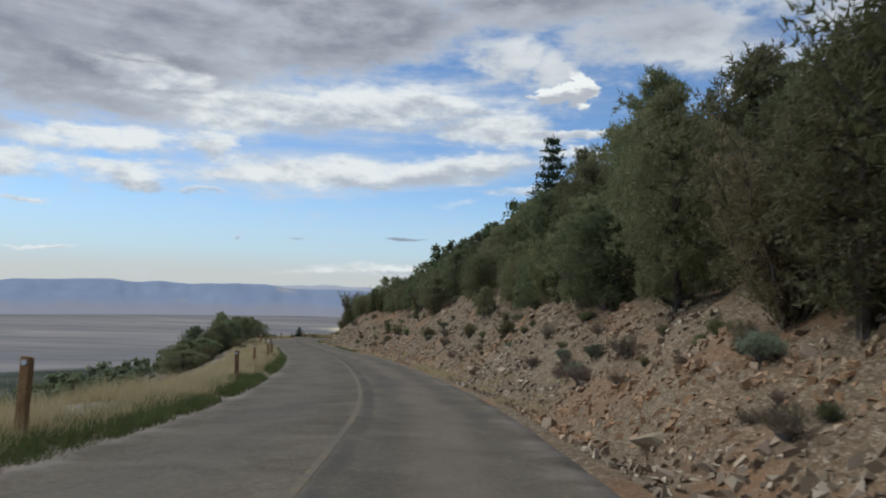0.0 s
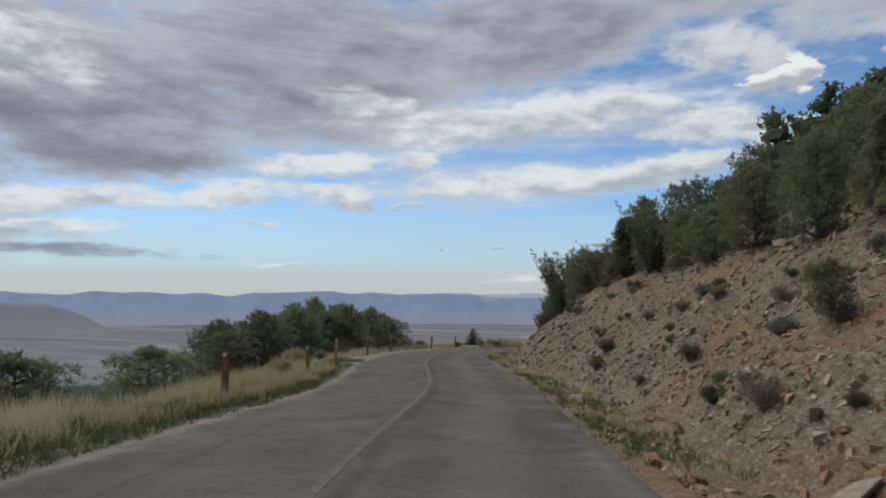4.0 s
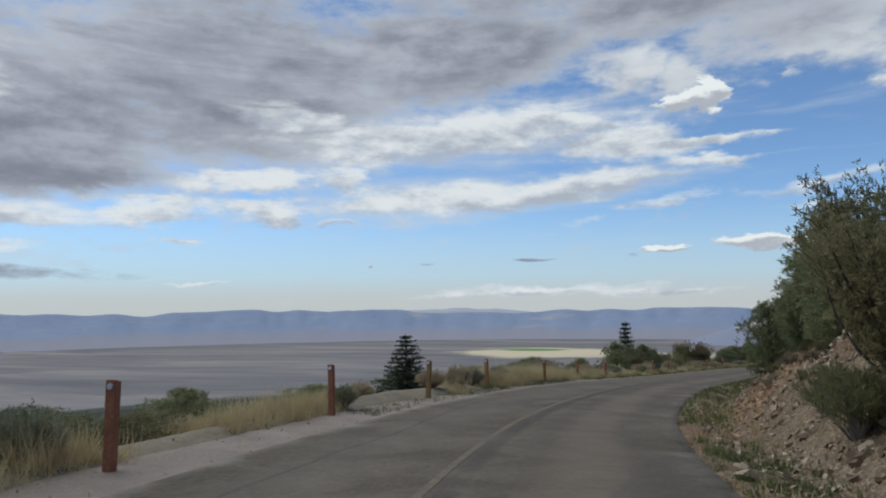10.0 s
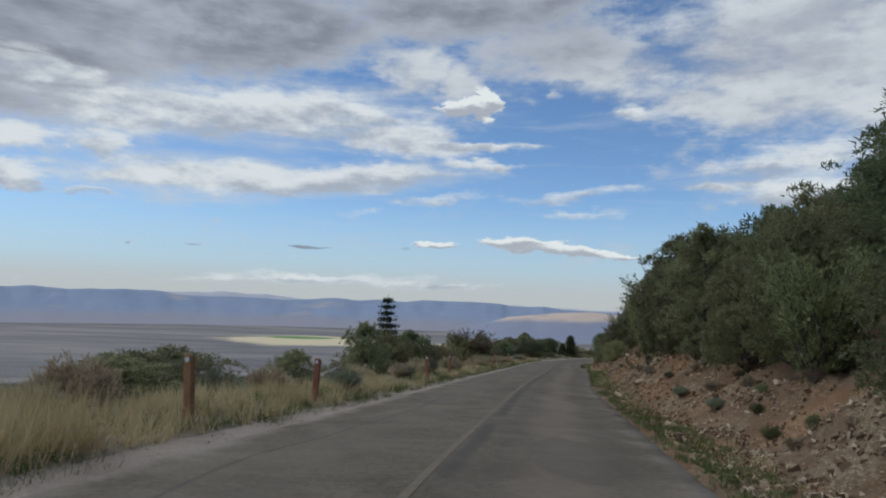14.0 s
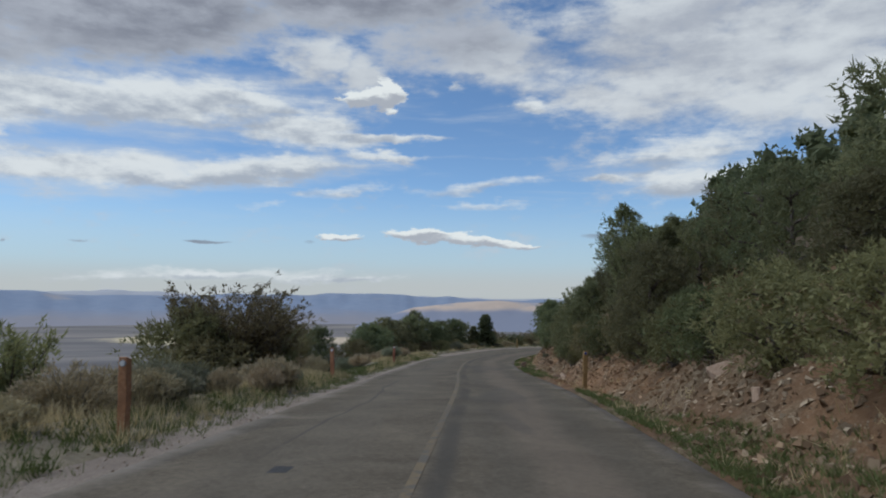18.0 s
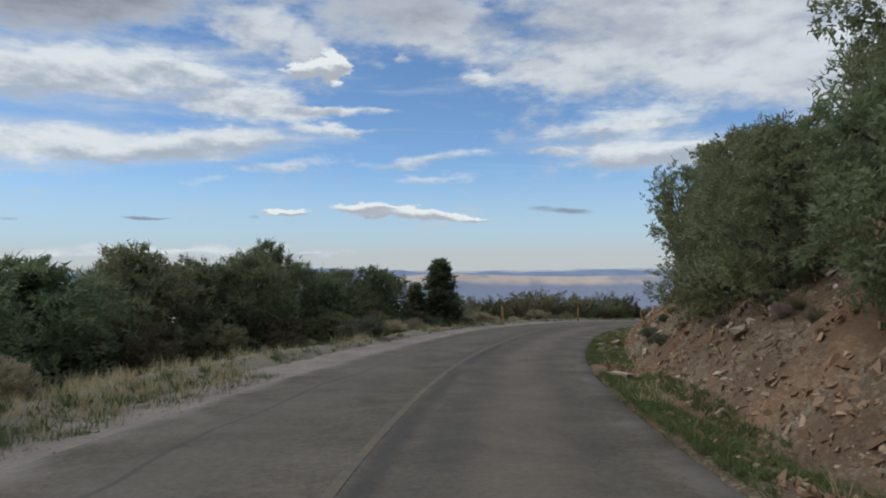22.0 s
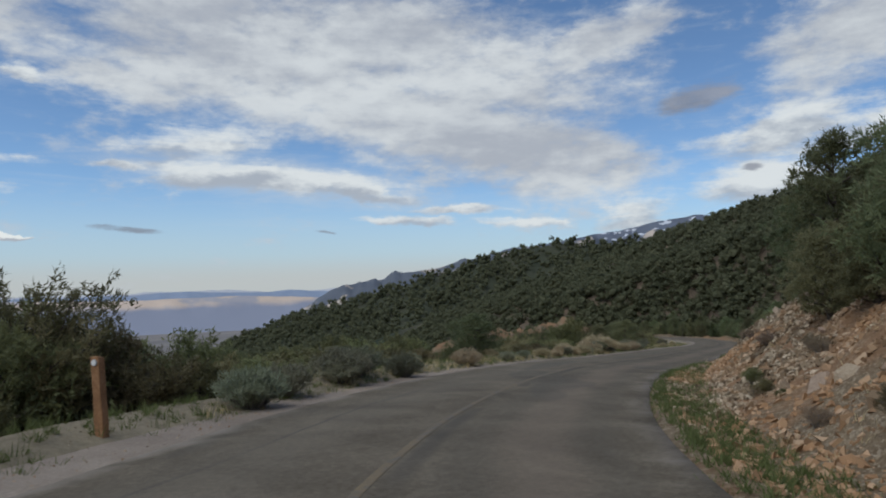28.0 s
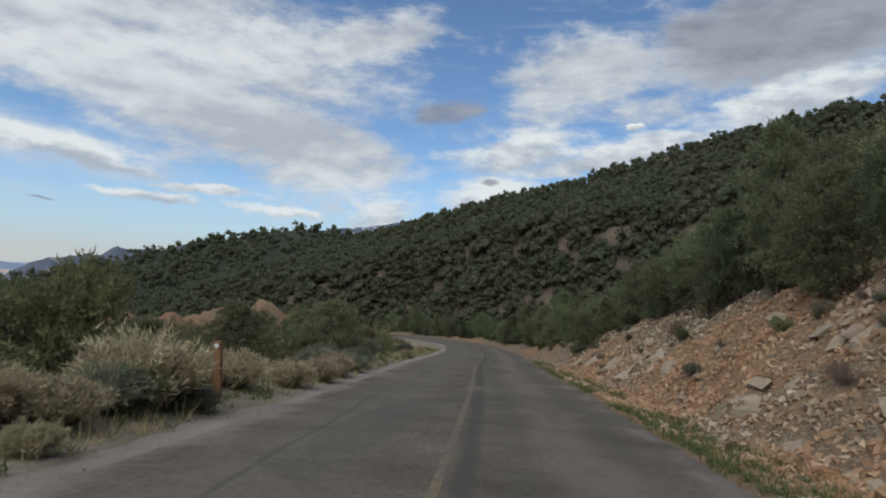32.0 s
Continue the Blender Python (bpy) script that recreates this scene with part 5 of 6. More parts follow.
# ================================================= trees below and beside the road
# distance along, offset left, height of the top over the road, template, spread
LEFT_TREES = [
    (84, 10.5, 0.2, PIN_A[0], 1.0), (90, 11.5, 0.6, PIN_A[1], 1.0), (98, 10, 0.4, MAH_B[0], 1.0), (104, 12, 0.8, PIN_A[2], 1.0), (112, 11, 0.9, PIN_A[0], 1.1),
    (119, 10.5, 1.3, PIN_A[1], 1.1), (123, 12.5, 1.8, PIN_A[2], 1.2), (127.0, 9.6, 2.6, PIN_A[0], 1.1), (131.9, 7.4, 3.2, PIN_A[1], 0.95), (135.4, 11.2, 3.7, PIN_A[2], 1.1), (137.4, 7.2, 3.2, PIN_A[0], 0.95),
    (141.6, 7.3, 2.5, PIN_A[1], 1.15), (140.2, 8.0, 2.2, PIN_A[2], 1.2), (144.0, 6.6, 0.5, SHRUB[0], 0.95), (138.6, 6.7, 1.2, SHRUB[1], 1.1), (136.5, 6.4, 0.8, SHRUB[2], 0.9), (131, 6.3, 0.9, MAH_B[0], 0.7), (145.4, 7.0, 0.35, PIN_A[2], 0.75), (149.5, 7.6, 0.5, PIN_A[0], 0.6), (157, 9.2, 0.1, PIN_A[1], 0.8),
    (159.0, 6.8, 2.0, FIR_T, 1.0), (163, 9.0, 0.4, PIN_A[2], 0.8), (168.4, 8.2, 0.55, PIN_A[1], 0.75), (170, 9, 0.35, PIN_A[0], 0.9), (176.6, 8.0, 0.85, PIN_A[1], 0.8), (179, 9.2, 0.9, PIN_A[1], 1.1), (182.5, 10, 1.0, PIN_A[2], 1.1), (190, 9.5, 1.0, PIN_A[2], 0.8),
    (212.5, 12.0, 5.2, FIR_T, 1.05), (196.6, 8.2, 2.5, PIN_A[1], 0.75), (202, 9.6, 1.5, PIN_B[0], 0.9), (209, 10, 1.4, MAH[2], 1.0), (214.4, 10.6, 2.2, PIN_A[0], 0.9), (231.6, 8.3, 3.2, MAH[0], 1.5), (232.8, 8.5, 2.8, MAH[2], 1.45), (230.0, 9.2, 2.3, SHRUB[1], 1.5), (233.6, 7.9, 1.7, SHRUB[2], 1.2), (236.8, 7.9, 1.9, MAH[1], 1.0), (229.0, 8.2, 1.3, SHRUB[0], 1.2), (318.3, 9.0, 2.5, MAH[1], 1.1), (219, 8.5, 1.5, MAH_B[1], 1.1),
    (240, 10.5, 1.6, PIN_A[1], 1.0), (246, 11.5, 2.0, PIN_A[2], 1.0), (252, 12, 2.0, PIN_A[0], 1.1), (258.8, 12.6, 2.1, PIN_A[1], 1.1), (263, 10.5, 2.4, PIN_A[2], 1.0), (267, 11.5, 2.6, PIN_A[0], 1.0), (270.5, 9.6, 2.7, PIN_A[1], 1.0),
    (274.8, 10.3, 3.8, PIN_A[2], 1.15), (278, 9.2, 2.4, PIN_A[0], 0.9), (281.3, 8.8, 3.1, PIN_A[1], 1.0), (285.8, 6.9, 4.1, JUN[0], 1.4), (284.7, 7.9, 2.6, JUN[1], 0.9), (288, 8.6, 1.8, JUN[1], 0.8), (293, 8.0, 0.9, MAH_B[1], 1.0),
    (296.5, 8.5, 1.6, MAH[1], 0.9), (300.5, 7.2, 1.9, MAH[0], 1.2), (304.5, 8.6, 2.35, MAH[2], 1.3), (308, 7.5, 1.7, MAH[1], 1.1), (311, 8.0, 1.9, MAH[2], 1.1), (314.5, 8.5, 1.8, MAH[0], 1.2), (318, 8.0, 1.4, MAH_B[0], 1.3), (321.5, 8.4, 1.3, MAH_B[1], 1.4),
    (325.5, 8.6, 1.2, MAH_B[0], 1.4), (329.5, 8.2, 0.9, MAH_B[1], 1.2), (336.7, 6.2, 2.0, PIN_A[1], 0.78), (333, 9.5, 1.0, MAH_B[0], 1.3), (341, 8.6, 1.2, MAH_B[1], 1.4), (346, 8.2, 1.5, MAH_B[0], 1.6), (350.5, 7.6, 1.5, MAH_B[1], 1.4),
    (355, 9.5, 1.6, MAH[0], 1.1), (360, 8.5, 1.3, PIN_A[0], 0.8), (365.5, 7.8, 1.6, MAH_B[0], 1.3), (378, 8.0, 1.5, MAH_B[1], 1.2), (385, 8.5, 1.6, PIN_A[1], 0.9), (394, 8, 1.6, MAH_B[0], 1.4),
]
for s in np.arange(293, 402, 2.1):
    for u0, top in ((6.7, 0.75), (8.3, 1.35), (10.2, 1.9)):
        if post_rng.random() < (0.85 if s > 306 else 0.5):
            LEFT_TREES.append((s + post_rng.uniform(-0.9, 0.9), u0 + post_rng.uniform(-0.5, 0.7), top * post_rng.uniform(0.6, 1.15), (SHRUB, SHRUB, MAH_B)[post_rng.randrange(3)][post_rng.randrange(2)], post_rng.uniform(0.75, 1.2) * (0.75 if u0 < 7 else 1.0)))
LEFT_TREES += [(119, 6.7, 0.3, SHRUB[0], 0.9), (122, 6.7, 0.5, SHRUB[1], 0.9), (124.3, 6.6, 0.5, SHRUB[2], 0.9), (127.8, 6.5, 0.5, SHRUB[0], 0.8), (131.2, 6.4, 0.5, SHRUB[1], 0.8), (132.8, 6.5, 0.7, SHRUB[2], 0.8), (349, 7.0, 1.3, SHRUB[0], 1.3), (352.7, 7.4, 1.5, SHRUB[1], 1.4), (345.8, 7.1, 1.2, SHRUB[2], 1.2), (342, 7.2, 1.1, SHRUB[0], 1.2), (361, 7.4, 1.3, SHRUB[2], 1.2), (262.8, 10.0, 2.4, PIN_A[0], 1.2), (265.8, 9.8, 3.0, PIN_A[1], 1.2), (268.6, 10, 2.7, PIN_A[2], 1.2), (271.8, 9.7, 3.3, PIN_A[0], 1.2), (276.5, 9.6, 3.0, PIN_A[2], 1.2), (279.6, 9.4, 2.9, PIN_A[1], 1.2), (283.4, 9.4, 3.0, PIN_A[0], 1.1), (264, 8.4, 0.8, SHRUB[0], 1.1), (267.5, 8.0, 0.8, SHRUB[1], 1.1), (271, 8.0, 0.9, SHRUB[2], 1.1), (275, 7.8, 0.9, SHRUB[0], 1.1), (279, 7.6, 0.9, SHRUB[1], 1.0), (283, 7.4, 0.8, SHRUB[2], 1.0), (259.5, 9.4, 1.8, PIN_A[1], 1.1), (256, 9.0, 1.2, SHRUB[2], 1.2), (203, 9.0, 2.0, SHRUB[0], 1.3), (208.5, 9.2, 2.4, PIN_A[0], 1.0), (211, 8.4, 1.4, SHRUB[1], 1.3), (199, 9.5, 1.0, SHRUB[2], 1.3), (217, 9.0, 1.4, SHRUB[2], 1.4), (121.5, 9.0, 2.4, PIN_A[0], 1.05), (124.8, 8.4, 2.7, PIN_A[1], 1.05), (128.6, 9.6, 3.0, PIN_A[2], 1.1), (130.4, 8.3, 2.5, PIN_A[0], 0.95), (134.0, 8.8, 3.2, PIN_A[1], 1.05), (126.5, 7.0, 0.8, SHRUB[0], 1.0), (129.3, 6.8, 0.9, SHRUB[1], 0.9), (133.5, 6.6, 1.0, SHRUB[2], 0.9), (357.8, 9.2, 2.0, SHRUB[2], 1.7), (375.2, 7.2, 2.4, PIN_A[1], 0.95), (341.6, 5.9, 1.3, SHRUB[1], 0.6), (343.2, 5.7, 1.5, SHRUB[0], 0.65), (344.6, 6.0, 1.6, SHRUB[2], 0.7), (346.2, 5.8, 1.5, SHRUB[1], 0.65), (347.8, 6.0, 1.7, SHRUB[0], 0.7), (355.3, 6.9, 2.25, SHRUB[1], 0.95), (354.4, 7.6, 1.7, SHRUB[2], 0.9), (361.8, 6.4, 1.85, PIN_A[2], 0.62), (371.7, 6.2, 2.5, PIN_A[0], 0.85), (135.0, 6.6, 1.0, SHRUB[0], 0.9), (139.0, 6.5, 0.7, SHRUB[1], 0.8), (146.3, 6.4, -0.1, SHRUB[2], 0.6)]
HEIGHTS = {"pinyon_pine": 4.2, "tall_pinyon_pine": 5.9, "juniper": 4.6, "mountain_mahogany": 3.9, "mahogany_shrub": 2.1, "fir_tree": 5.6, "olive_shrub": 2.1, "slope_pinyon": 4.2}
for s, u, top, tpl, wide in LEFT_TREES:
    p = on_ground(s, u)
    if u < 8.8:
        p.z = float(beside(s, u)[0][2] + left_fall(np.array([s]), np.array([u]))[0])
    if 349 <= s < 370 and not 354 < s < 356 and tpl.name.split(".")[0] in ("olive_shrub", "mahogany_shrub", "mountain_mahogany"):
        top = 0.65 * top - 0.2
    if 322 < s < 349 and tpl.name.split(".")[0] in ("olive_shrub", "mahogany_shrub", "mountain_mahogany"):
        top = 0.5 * top - 0.1
    z_top = float(on_line(s)[0][0, 2]) + top
    h = HEIGHTS[tpl.name.split(".")[0]]
    tall = max(0.8, z_top - p.z + 0.1)
    size = max(0.75, min(1.25, tall / h)) if tpl is FIR_T else wide * 0.95
    p.z -= 0.1
    bed.set(tpl, p, size, post_rng.uniform(0, 6.28), tall / (h * size), "trees below the road")

for s in np.arange(366, LENGTH - 6, 2.2):
    for v0 in (6.5, 9.5, 12.5, 15.5):
        tpl = (PIN_A, MAH_B, PIN_B)[post_rng.randrange(3)]
        p = on_ground(s + post_rng.uniform(-1, 1), -v0 - post_rng.uniform(-1, 1) - (2.5 if s < 384 else 0))
        p.z -= 0.15
        bed.set(tpl[post_rng.randrange(2)], p, post_rng.uniform(0.5, 0.75), post_rng.uniform(0, 6.28), 1.0, "trees on the uphill slope")
for s, v, tpl, size in [(58, 10.5, PIN_A[0], 1.15), (61, 12.5, PIN_T[0], 1.1), (64.5, 11, PIN_A[1], 1.15), (67, 14, PIN_T[1], 1.05), (69.5, 11.5, PIN_A[2], 1.1), (73, 13, PIN_A[0], 1.1), (76, 11.5, PIN_A[1], 0.95), (55, 12, PIN_T[1], 1.2), (51, 10, PIN_A[2], 1.2)]:
    p = on_ground(s, -v)
    p.z -= 0.2
    bed.set(tpl, p, size, s, 1.1, "trees on the uphill slope")
for s, v, tpl, size in [(281.2, 9.0, PIN_T[0], 1.0), (278.6, 9.8, PIN_T[1], 0.9), (285.0, 10.2, PIN_T[1], 0.85), (276.0, 8.6, PIN_A[1], 1.2), (283.0, 8.0, MAH[1], 0.75), (285.4, 7.6, MAH[2], 0.62), (287.6, 7.4, MAH[0], 0.55), (196.0, 8.8, PIN_T[1], 0.85), (243.4, 11.0, PIN_T[0], 0.82), (134.4, 8.3, MAH[0], 1.22), (136.0, 9.6, MAH[1], 0.85), (137.8, 7.2, MAH[2], 0.6), (141.0, 6.6, MAH[0], 0.5), (143.6, 6.0, MAH[1], 0.55), (146.2, 5.6, MAH[2], 0.58)]:
    p = bank_point(s, v)
    p.z -= 0.2
    bed.set(tpl, p, size, s, 1.0, "trees on the uphill slope")
for s, v, size in [(71, 13.5, 1.6), (62, 15.5, 1.4)]:
    p = on_ground(s, -v)
    p.z -= 0.2
    bed.set(FIR_T, p, size, s, 1.0, "trees on the uphill slope")

# ================================================= shrubs and grass
SAGE = material("sage_leaves", [(0.13, 0.14, 0.09), (0.22, 0.225, 0.15), (0.33, 0.325, 0.23)], 2.0, 0.9, 0.0, None, 14.0, per=0.7, thin=0.25)
RABBIT = material("dry_rabbitbrush", [(0.27, 0.22, 0.13), (0.43, 0.36, 0.225), (0.60, 0.52, 0.36)], 2.0, 0.9, 0.0, None, 14.0, per=0.25, thin=0.25)
STRAW = material("dry_grass", [(0.33, 0.26, 0.13), (0.53, 0.435, 0.245), (0.68, 0.59, 0.38)], 0.5, 0.85, 0.0, None, 6.0, thin=0.35)
GREEN = material("green_grass", [(0.075, 0.098, 0.032), (0.125, 0.15, 0.052), (0.20, 0.215, 0.09)], 0.6, 0.8, 0.0, None, 6.0, thin=0.35)
TWIG = material("grey_twigs", [(0.13, 0.115, 0.10), (0.24, 0.22, 0.20)], 4.0, 0.9, 0.3, 20.0)


def brush(seed, h, r, stems, per, mat_leaf):
    """A low bush: fans of thin stems with a dome of narrow leaves."""
    r2 = np.random.RandomState(seed)
    wood, leaf = Soup(), Soup()
    for i in range(stems):
        ang, lean = r2.rand() * 6.283, r * (0.15 + 0.85 * r2.rand() ** 0.6)
        top = np.array([lean * math.cos(ang), lean * math.sin(ang), h * math.sqrt(max(0.1, 1 - 0.75 * (lean / r) ** 2)) * (0.8 + 0.3 * r2.rand())])
        tube(wood, [(0.06 * math.cos(ang), 0.06 * math.sin(ang), -0.1), top * 0.6 + r2.randn(3) * 0.03, top], [0.012, 0.008, 0.003], 3)
        k = np.array([0.42, 0.56, 0.7, 0.82, 0.92, 1.0])[:, None]
        blades(leaf, r2, top * k + r2.randn(6, 3) * 0.045, np.repeat((top / np.linalg.norm(top))[None], 6, 0), per, 0.095, 0.0085, 0.55, 0.4)
    return wood.mesh("stem_fan", TWIG), leaf.mesh("foliage", mat_leaf)


def bush(name, meshes, label, category):
    root = new(name)
    for nm, me in zip(("stem_fan", "foliage"), meshes):
        ob = new(nm, me)
        ob.parent = root
        tagged(ob, kind="stuff")
    return tagged(root, label, category)


SAGES = [bush("sagebrush", brush(400 + i, 0.7, 0.6, 110, 12, SAGE), "grey-green sagebrush on the roadside", "shrub") for i in range(3)]
RABBITS = [bush("rabbitbrush", brush(410 + i, 0.75, 0.65, 120, 12, RABBIT), "pale straw-coloured dry rabbitbrush", "shrub") for i in range(3)]
DRY = material("dry_brush", [(0.14, 0.105, 0.07), (0.235, 0.18, 0.125), (0.34, 0.27, 0.19)], 2.0, 0.9, 0.0, None, 14.0, per=0.4, thin=0.25)
DRIES = [bush("dry_bush", brush(430 + i, 0.7, 0.6, 44, 9, DRY), "low brown dry brush on the rubble bank", "shrub") for i in range(2)]
DARKS = [bush("dark_shrub", brush(420 + i, 0.8, 0.5, 56, 12, MAHOG), "small dark green shrub on the rubble bank", "shrub") for i in range(2)]


def verge_point(s, u):
    q = beside(s, u)[0]
    q[2] = float(on_line(s)[0][0, 2] + (verge_z(np.array([s]), np.array([u]))[0] if u > 4.1 else -0.02))
    return Vector(q)


r3 = np.random.RandomState(61)
# pale bushes along the left verge: sparse at first, thick towards the end
for s in np.arange(100, 400, 1.0):
    dense = np.interp(s, [100, 140, 165, 200, 235, 262, 285, 310, 330, 400], [0.5, 0.8, 0.9, 0.9, 0.6, 0.5, 0.4, 0.4, 0.42, 0.42])
    if r3.rand() < dense * 0.75:
        u = (5.0 if s < 145 or 262 < s < 305 else 4.45 if s < 312 else 3.85) + 2.6 * r3.rand() ** 1.3
        tpl = RABBITS[r3.randint(3)] if r3.rand() < (0.75 if 145 < s < 262 else 0.5) else SAGES[r3.randint(3)]
        p = verge_point(s + r3.rand(), u)
        bed.set(tpl, p, (0.5 if s < 172 else 0.62 if s < 262 else 0.5) + (0.4 if s < 172 else 0.62) * r3.rand() ** 1.5, r3.rand() * 6.28, 0.8 + 0.3 * r3.rand(), "low bushes on the verge")
for s, u, size, tpl in [(348.6, 4.9, 0.8, SAGES[1]), (349.8, 4.6, 0.7, RABBITS[1]), (350.6, 5.6, 1.2, RABBITS[2]), (358.4, 4.7, 0.9, RABBITS[1]), (360.6, 4.6, 0.9, RABBITS[2]), (362.8, 4.8, 1.0, RABBITS[0]), (365.4, 4.7, 0.9, SAGES[0]), (335.2, 4.7, 0.9, SAGES[1]), (339.6, 4.8, 1.0, RABBITS[2]), (341.4, 4.7, 0.8, RABBITS[1]), (353.2, 5.4, 1.55, RABBITS[0]), (354.2, 6.0, 1.4, RABBITS[1]), (351.0, 5.1, 1.1, RABBITS[2]), (352.4, 5.0, 0.9, DARKS[0]), (353.6, 4.7, 0.6, SAGES[0]), (322.8, 5.0, 1.25, SAGES[1]), (324.0, 5.2, 1.2, SAGES[2]), (217, 5.6, 1.3, RABBITS[0]), (219, 5.4, 1.2, SAGES[0]), (221, 5.6, 1.2, SAGES[1]), (281.3, 6.4, 1.1, RABBITS[1]), (347.2, 4.9, 1.15, RABBITS[0]), (346.0, 5.7, 1.2, RABBITS[1]), (343.8, 4.9, 0.9, SAGES[1]), (356.5, 5.3, 1.1, RABBITS[2]), (325.7, 4.6, 1.0, SAGES[0]), (331.2, 4.7, 0.9, RABBITS[0]), (337.7, 5.0, 0.8, SAGES[2]), (352, 5.2, 0.9, SAGES[0]), (254.8, 6.3, 1.3, RABBITS[1]), (253.4, 6.9, 1.2, RABBITS[2]), (278.3, 6.0, 0.9, RABBITS[0]), (318.5, 4.7, 1.1, SAGES[1]), (320.2, 5.0, 1.0, SAGES[2]), (322.5, 4.9, 0.9, SAGES[0])]:
    bed.set(tpl, verge_point(s, u - (0.75 if s > 312 else 0)), size * (0.72 if 335 < s < 352 else 1.0), r3.rand() * 6.28, 0.85, "low bushes on the verge")
# dark bushes, sage and dry brush on the bank
for s in np.arange(8, 400, 1.0):
    for _ in range(1 + (r3.rand() < (0.9 if s < 110 else 0.3))):
        h = float(bank_height(np.array([s]))[0])
        v = 5.0 + (h / 0.78) * r3.rand()
        k = r3.rand()
        tpl = DARKS[r3.randint(2)] if k < 0.3 else (SAGES[r3.randint(3)] if k < 0.45 else DRIES[r3.randint(2)])
        bed.set(tpl, bank_point(s, v), 0.24 + (0.42 if s < 125 or s > 300 else 0.28) * r3.rand() ** 1.5, r3.rand() * 6.28, 0.9, "small shrubs on the bank")
for s, v, size in [(57.0, 6.3, 0.9), (65.0, 6.6, 0.9), (72.0, 5.7, 1.0), (84.0, 5.9, 1.1), (85.5, 5.4, 0.8), (145.5, 4.9, 1.1), (147.0, 5.0, 0.9), (141, 6.0, 0.9), (236, 4.9, 0.8), (143.0, 5.2, 1.2)]:
    bed.set(DARKS[0], bank_point(s, v), size, r3.rand() * 6.28, 0.9, "small shrubs on the bank")


def grass(name, mat, spots, blade, width, per, label, seed):
    """One object of many tufts at spots (x, y, z, size)."""
    r2 = np.random.RandomState(seed)
    n = len(spots)
    soup = Soup()
    c = spots[:, None, :3] + np.concatenate([r2.randn(n, per, 2) * 0.09 * spots[:, 3][:, None, None], np.zeros((n, per, 1))], 2)
    d = np.concatenate([r2.randn(n, per, 2) * 0.33, np.ones((n, per, 1))], 2)
    d /= np.linalg.norm(d, axis=2)[..., None]
    side = np.cross(d, r2.randn(n, per, 3))
    side /= np.linalg.norm(side, axis=2)[..., None]
    ln = blade * (0.5 + 0.8 * r2.rand(n, per, 1)) * spots[:, 3][:, None, None]
    tip = c + d * ln + np.concatenate([r2.randn(n, per, 2) * 0.05, np.zeros((n, per, 1))], 2)
    v = np.stack([c - side * width, c + side * width, tip], 2).reshape(-1, 3)
    me = mesh_of(name, v, np.arange(len(v)).reshape(-1, 3), mat)
    return tagged(new(name, me), label, "grass", kind="stuff")


def strip(n, s_range, u_range, zf, r2, size=(0.6, 1.2)):
    s = s_range[0] + (s_range[1] - s_range[0]) * r2.rand(n)
    u = u_range[0] + (u_range[1] - u_range[0]) * r2.rand(n)
    q = beside(s, u)
    q[:, 2] = np.interp(s, STEP, LINE[:, 2]) + zf(s, u)
    return np.c_[q, size[0] + (size[1] - size[0]) * r2.rand(n)], s, u


r4 = np.random.RandomState(71)
straw = []
for n, rng_s, rng_u, size in [(8500, (20, 112), (3.7, 7.5), (0.7, 1.3)), (2400, (112, 150), (4.4, 7.5), (0.4, 0.9)), (2000, (154, 171), (3.9, 6.4), (1.0, 1.9)), (1100, (140, 156), (4.4, 6.6), (0.8, 1.4)), (2200, (171, 205), (3.8, 6.6), (0.5, 1.1)), (2000, (205, 262), (3.8, 6.4), (0.4, 0.9)), (600, (262, 310), (4.7, 6.8), (0.4, 0.9)), (700, (310, 400), (3.6, 4.8), (0.3, 0.7))]:
    pts, s, u = strip(n, rng_s, rng_u, verge_z, r4, size)
    straw.append(pts[lumps(s, u, 2.5, 50) > 0.35])
grass("dry_grass", STRAW, np.vstack(straw), 0.42, 0.007, 13, "tall dry straw-coloured grass along the verge", 81)
green = []
for n, rng_s, rng_u, size, zf in [(5200, (15, 80), (3.15, 4.3), (0.5, 1.1), verge_z), (2000, (80, 120), (3.25, 4.5), (0.5, 0.9), verge_z), (450, (150, 170), (3.3, 4.2), (0.4, 0.8), verge_z), (3300, (170, 262), (3.35, 4.8), (0.4, 0.9), verge_z), (500, (262, 310), (4.3, 5.6), (0.4, 0.8), verge_z), (1800, (310, 400), (3.6, 5.2), (0.4, 0.8), verge_z),
                                  (3400, (90, 215), (-4.4, -3.12), (0.3, 0.7), cut_z), (15000, (240, 300), (-4.3, -3.1), (0.18, 0.42), cut_z), (3000, (200, 240), (-4.2, -3.1), (0.2, 0.5), cut_z), (4200, (300, 385), (-4.4, -3.1), (0.3, 0.7), cut_z)]:
    pts, s, u = strip(n, rng_s, rng_u, zf, r4, size)
    green.append(pts[lumps(s, u, 1.8, 51) > 0.25])
grass("green_grass", GREEN, np.vstack(green), 0.26, 0.008, 12, "green roadside grass at the asphalt's edge", 82)
dry = []
for n, rng_s, far in [(1200, (30, 130), -8.0), (3000, (20, 130), -4.6), (700, (130, 260), -8.0), (1000, (130, 300), -4.6), (900, (260, 400), -8.0)]:
    pts, s, u = strip(n, rng_s, (far, -3.3), cut_z, r4, (0.4, 0.9))
    dry.append(pts[lumps(s, u, 2.2, 52) > 0.55])
grass("bank_grass", STRAW, np.vstack(dry), 0.3, 0.006, 10, "thin dry grass on the rubble bank", 83)

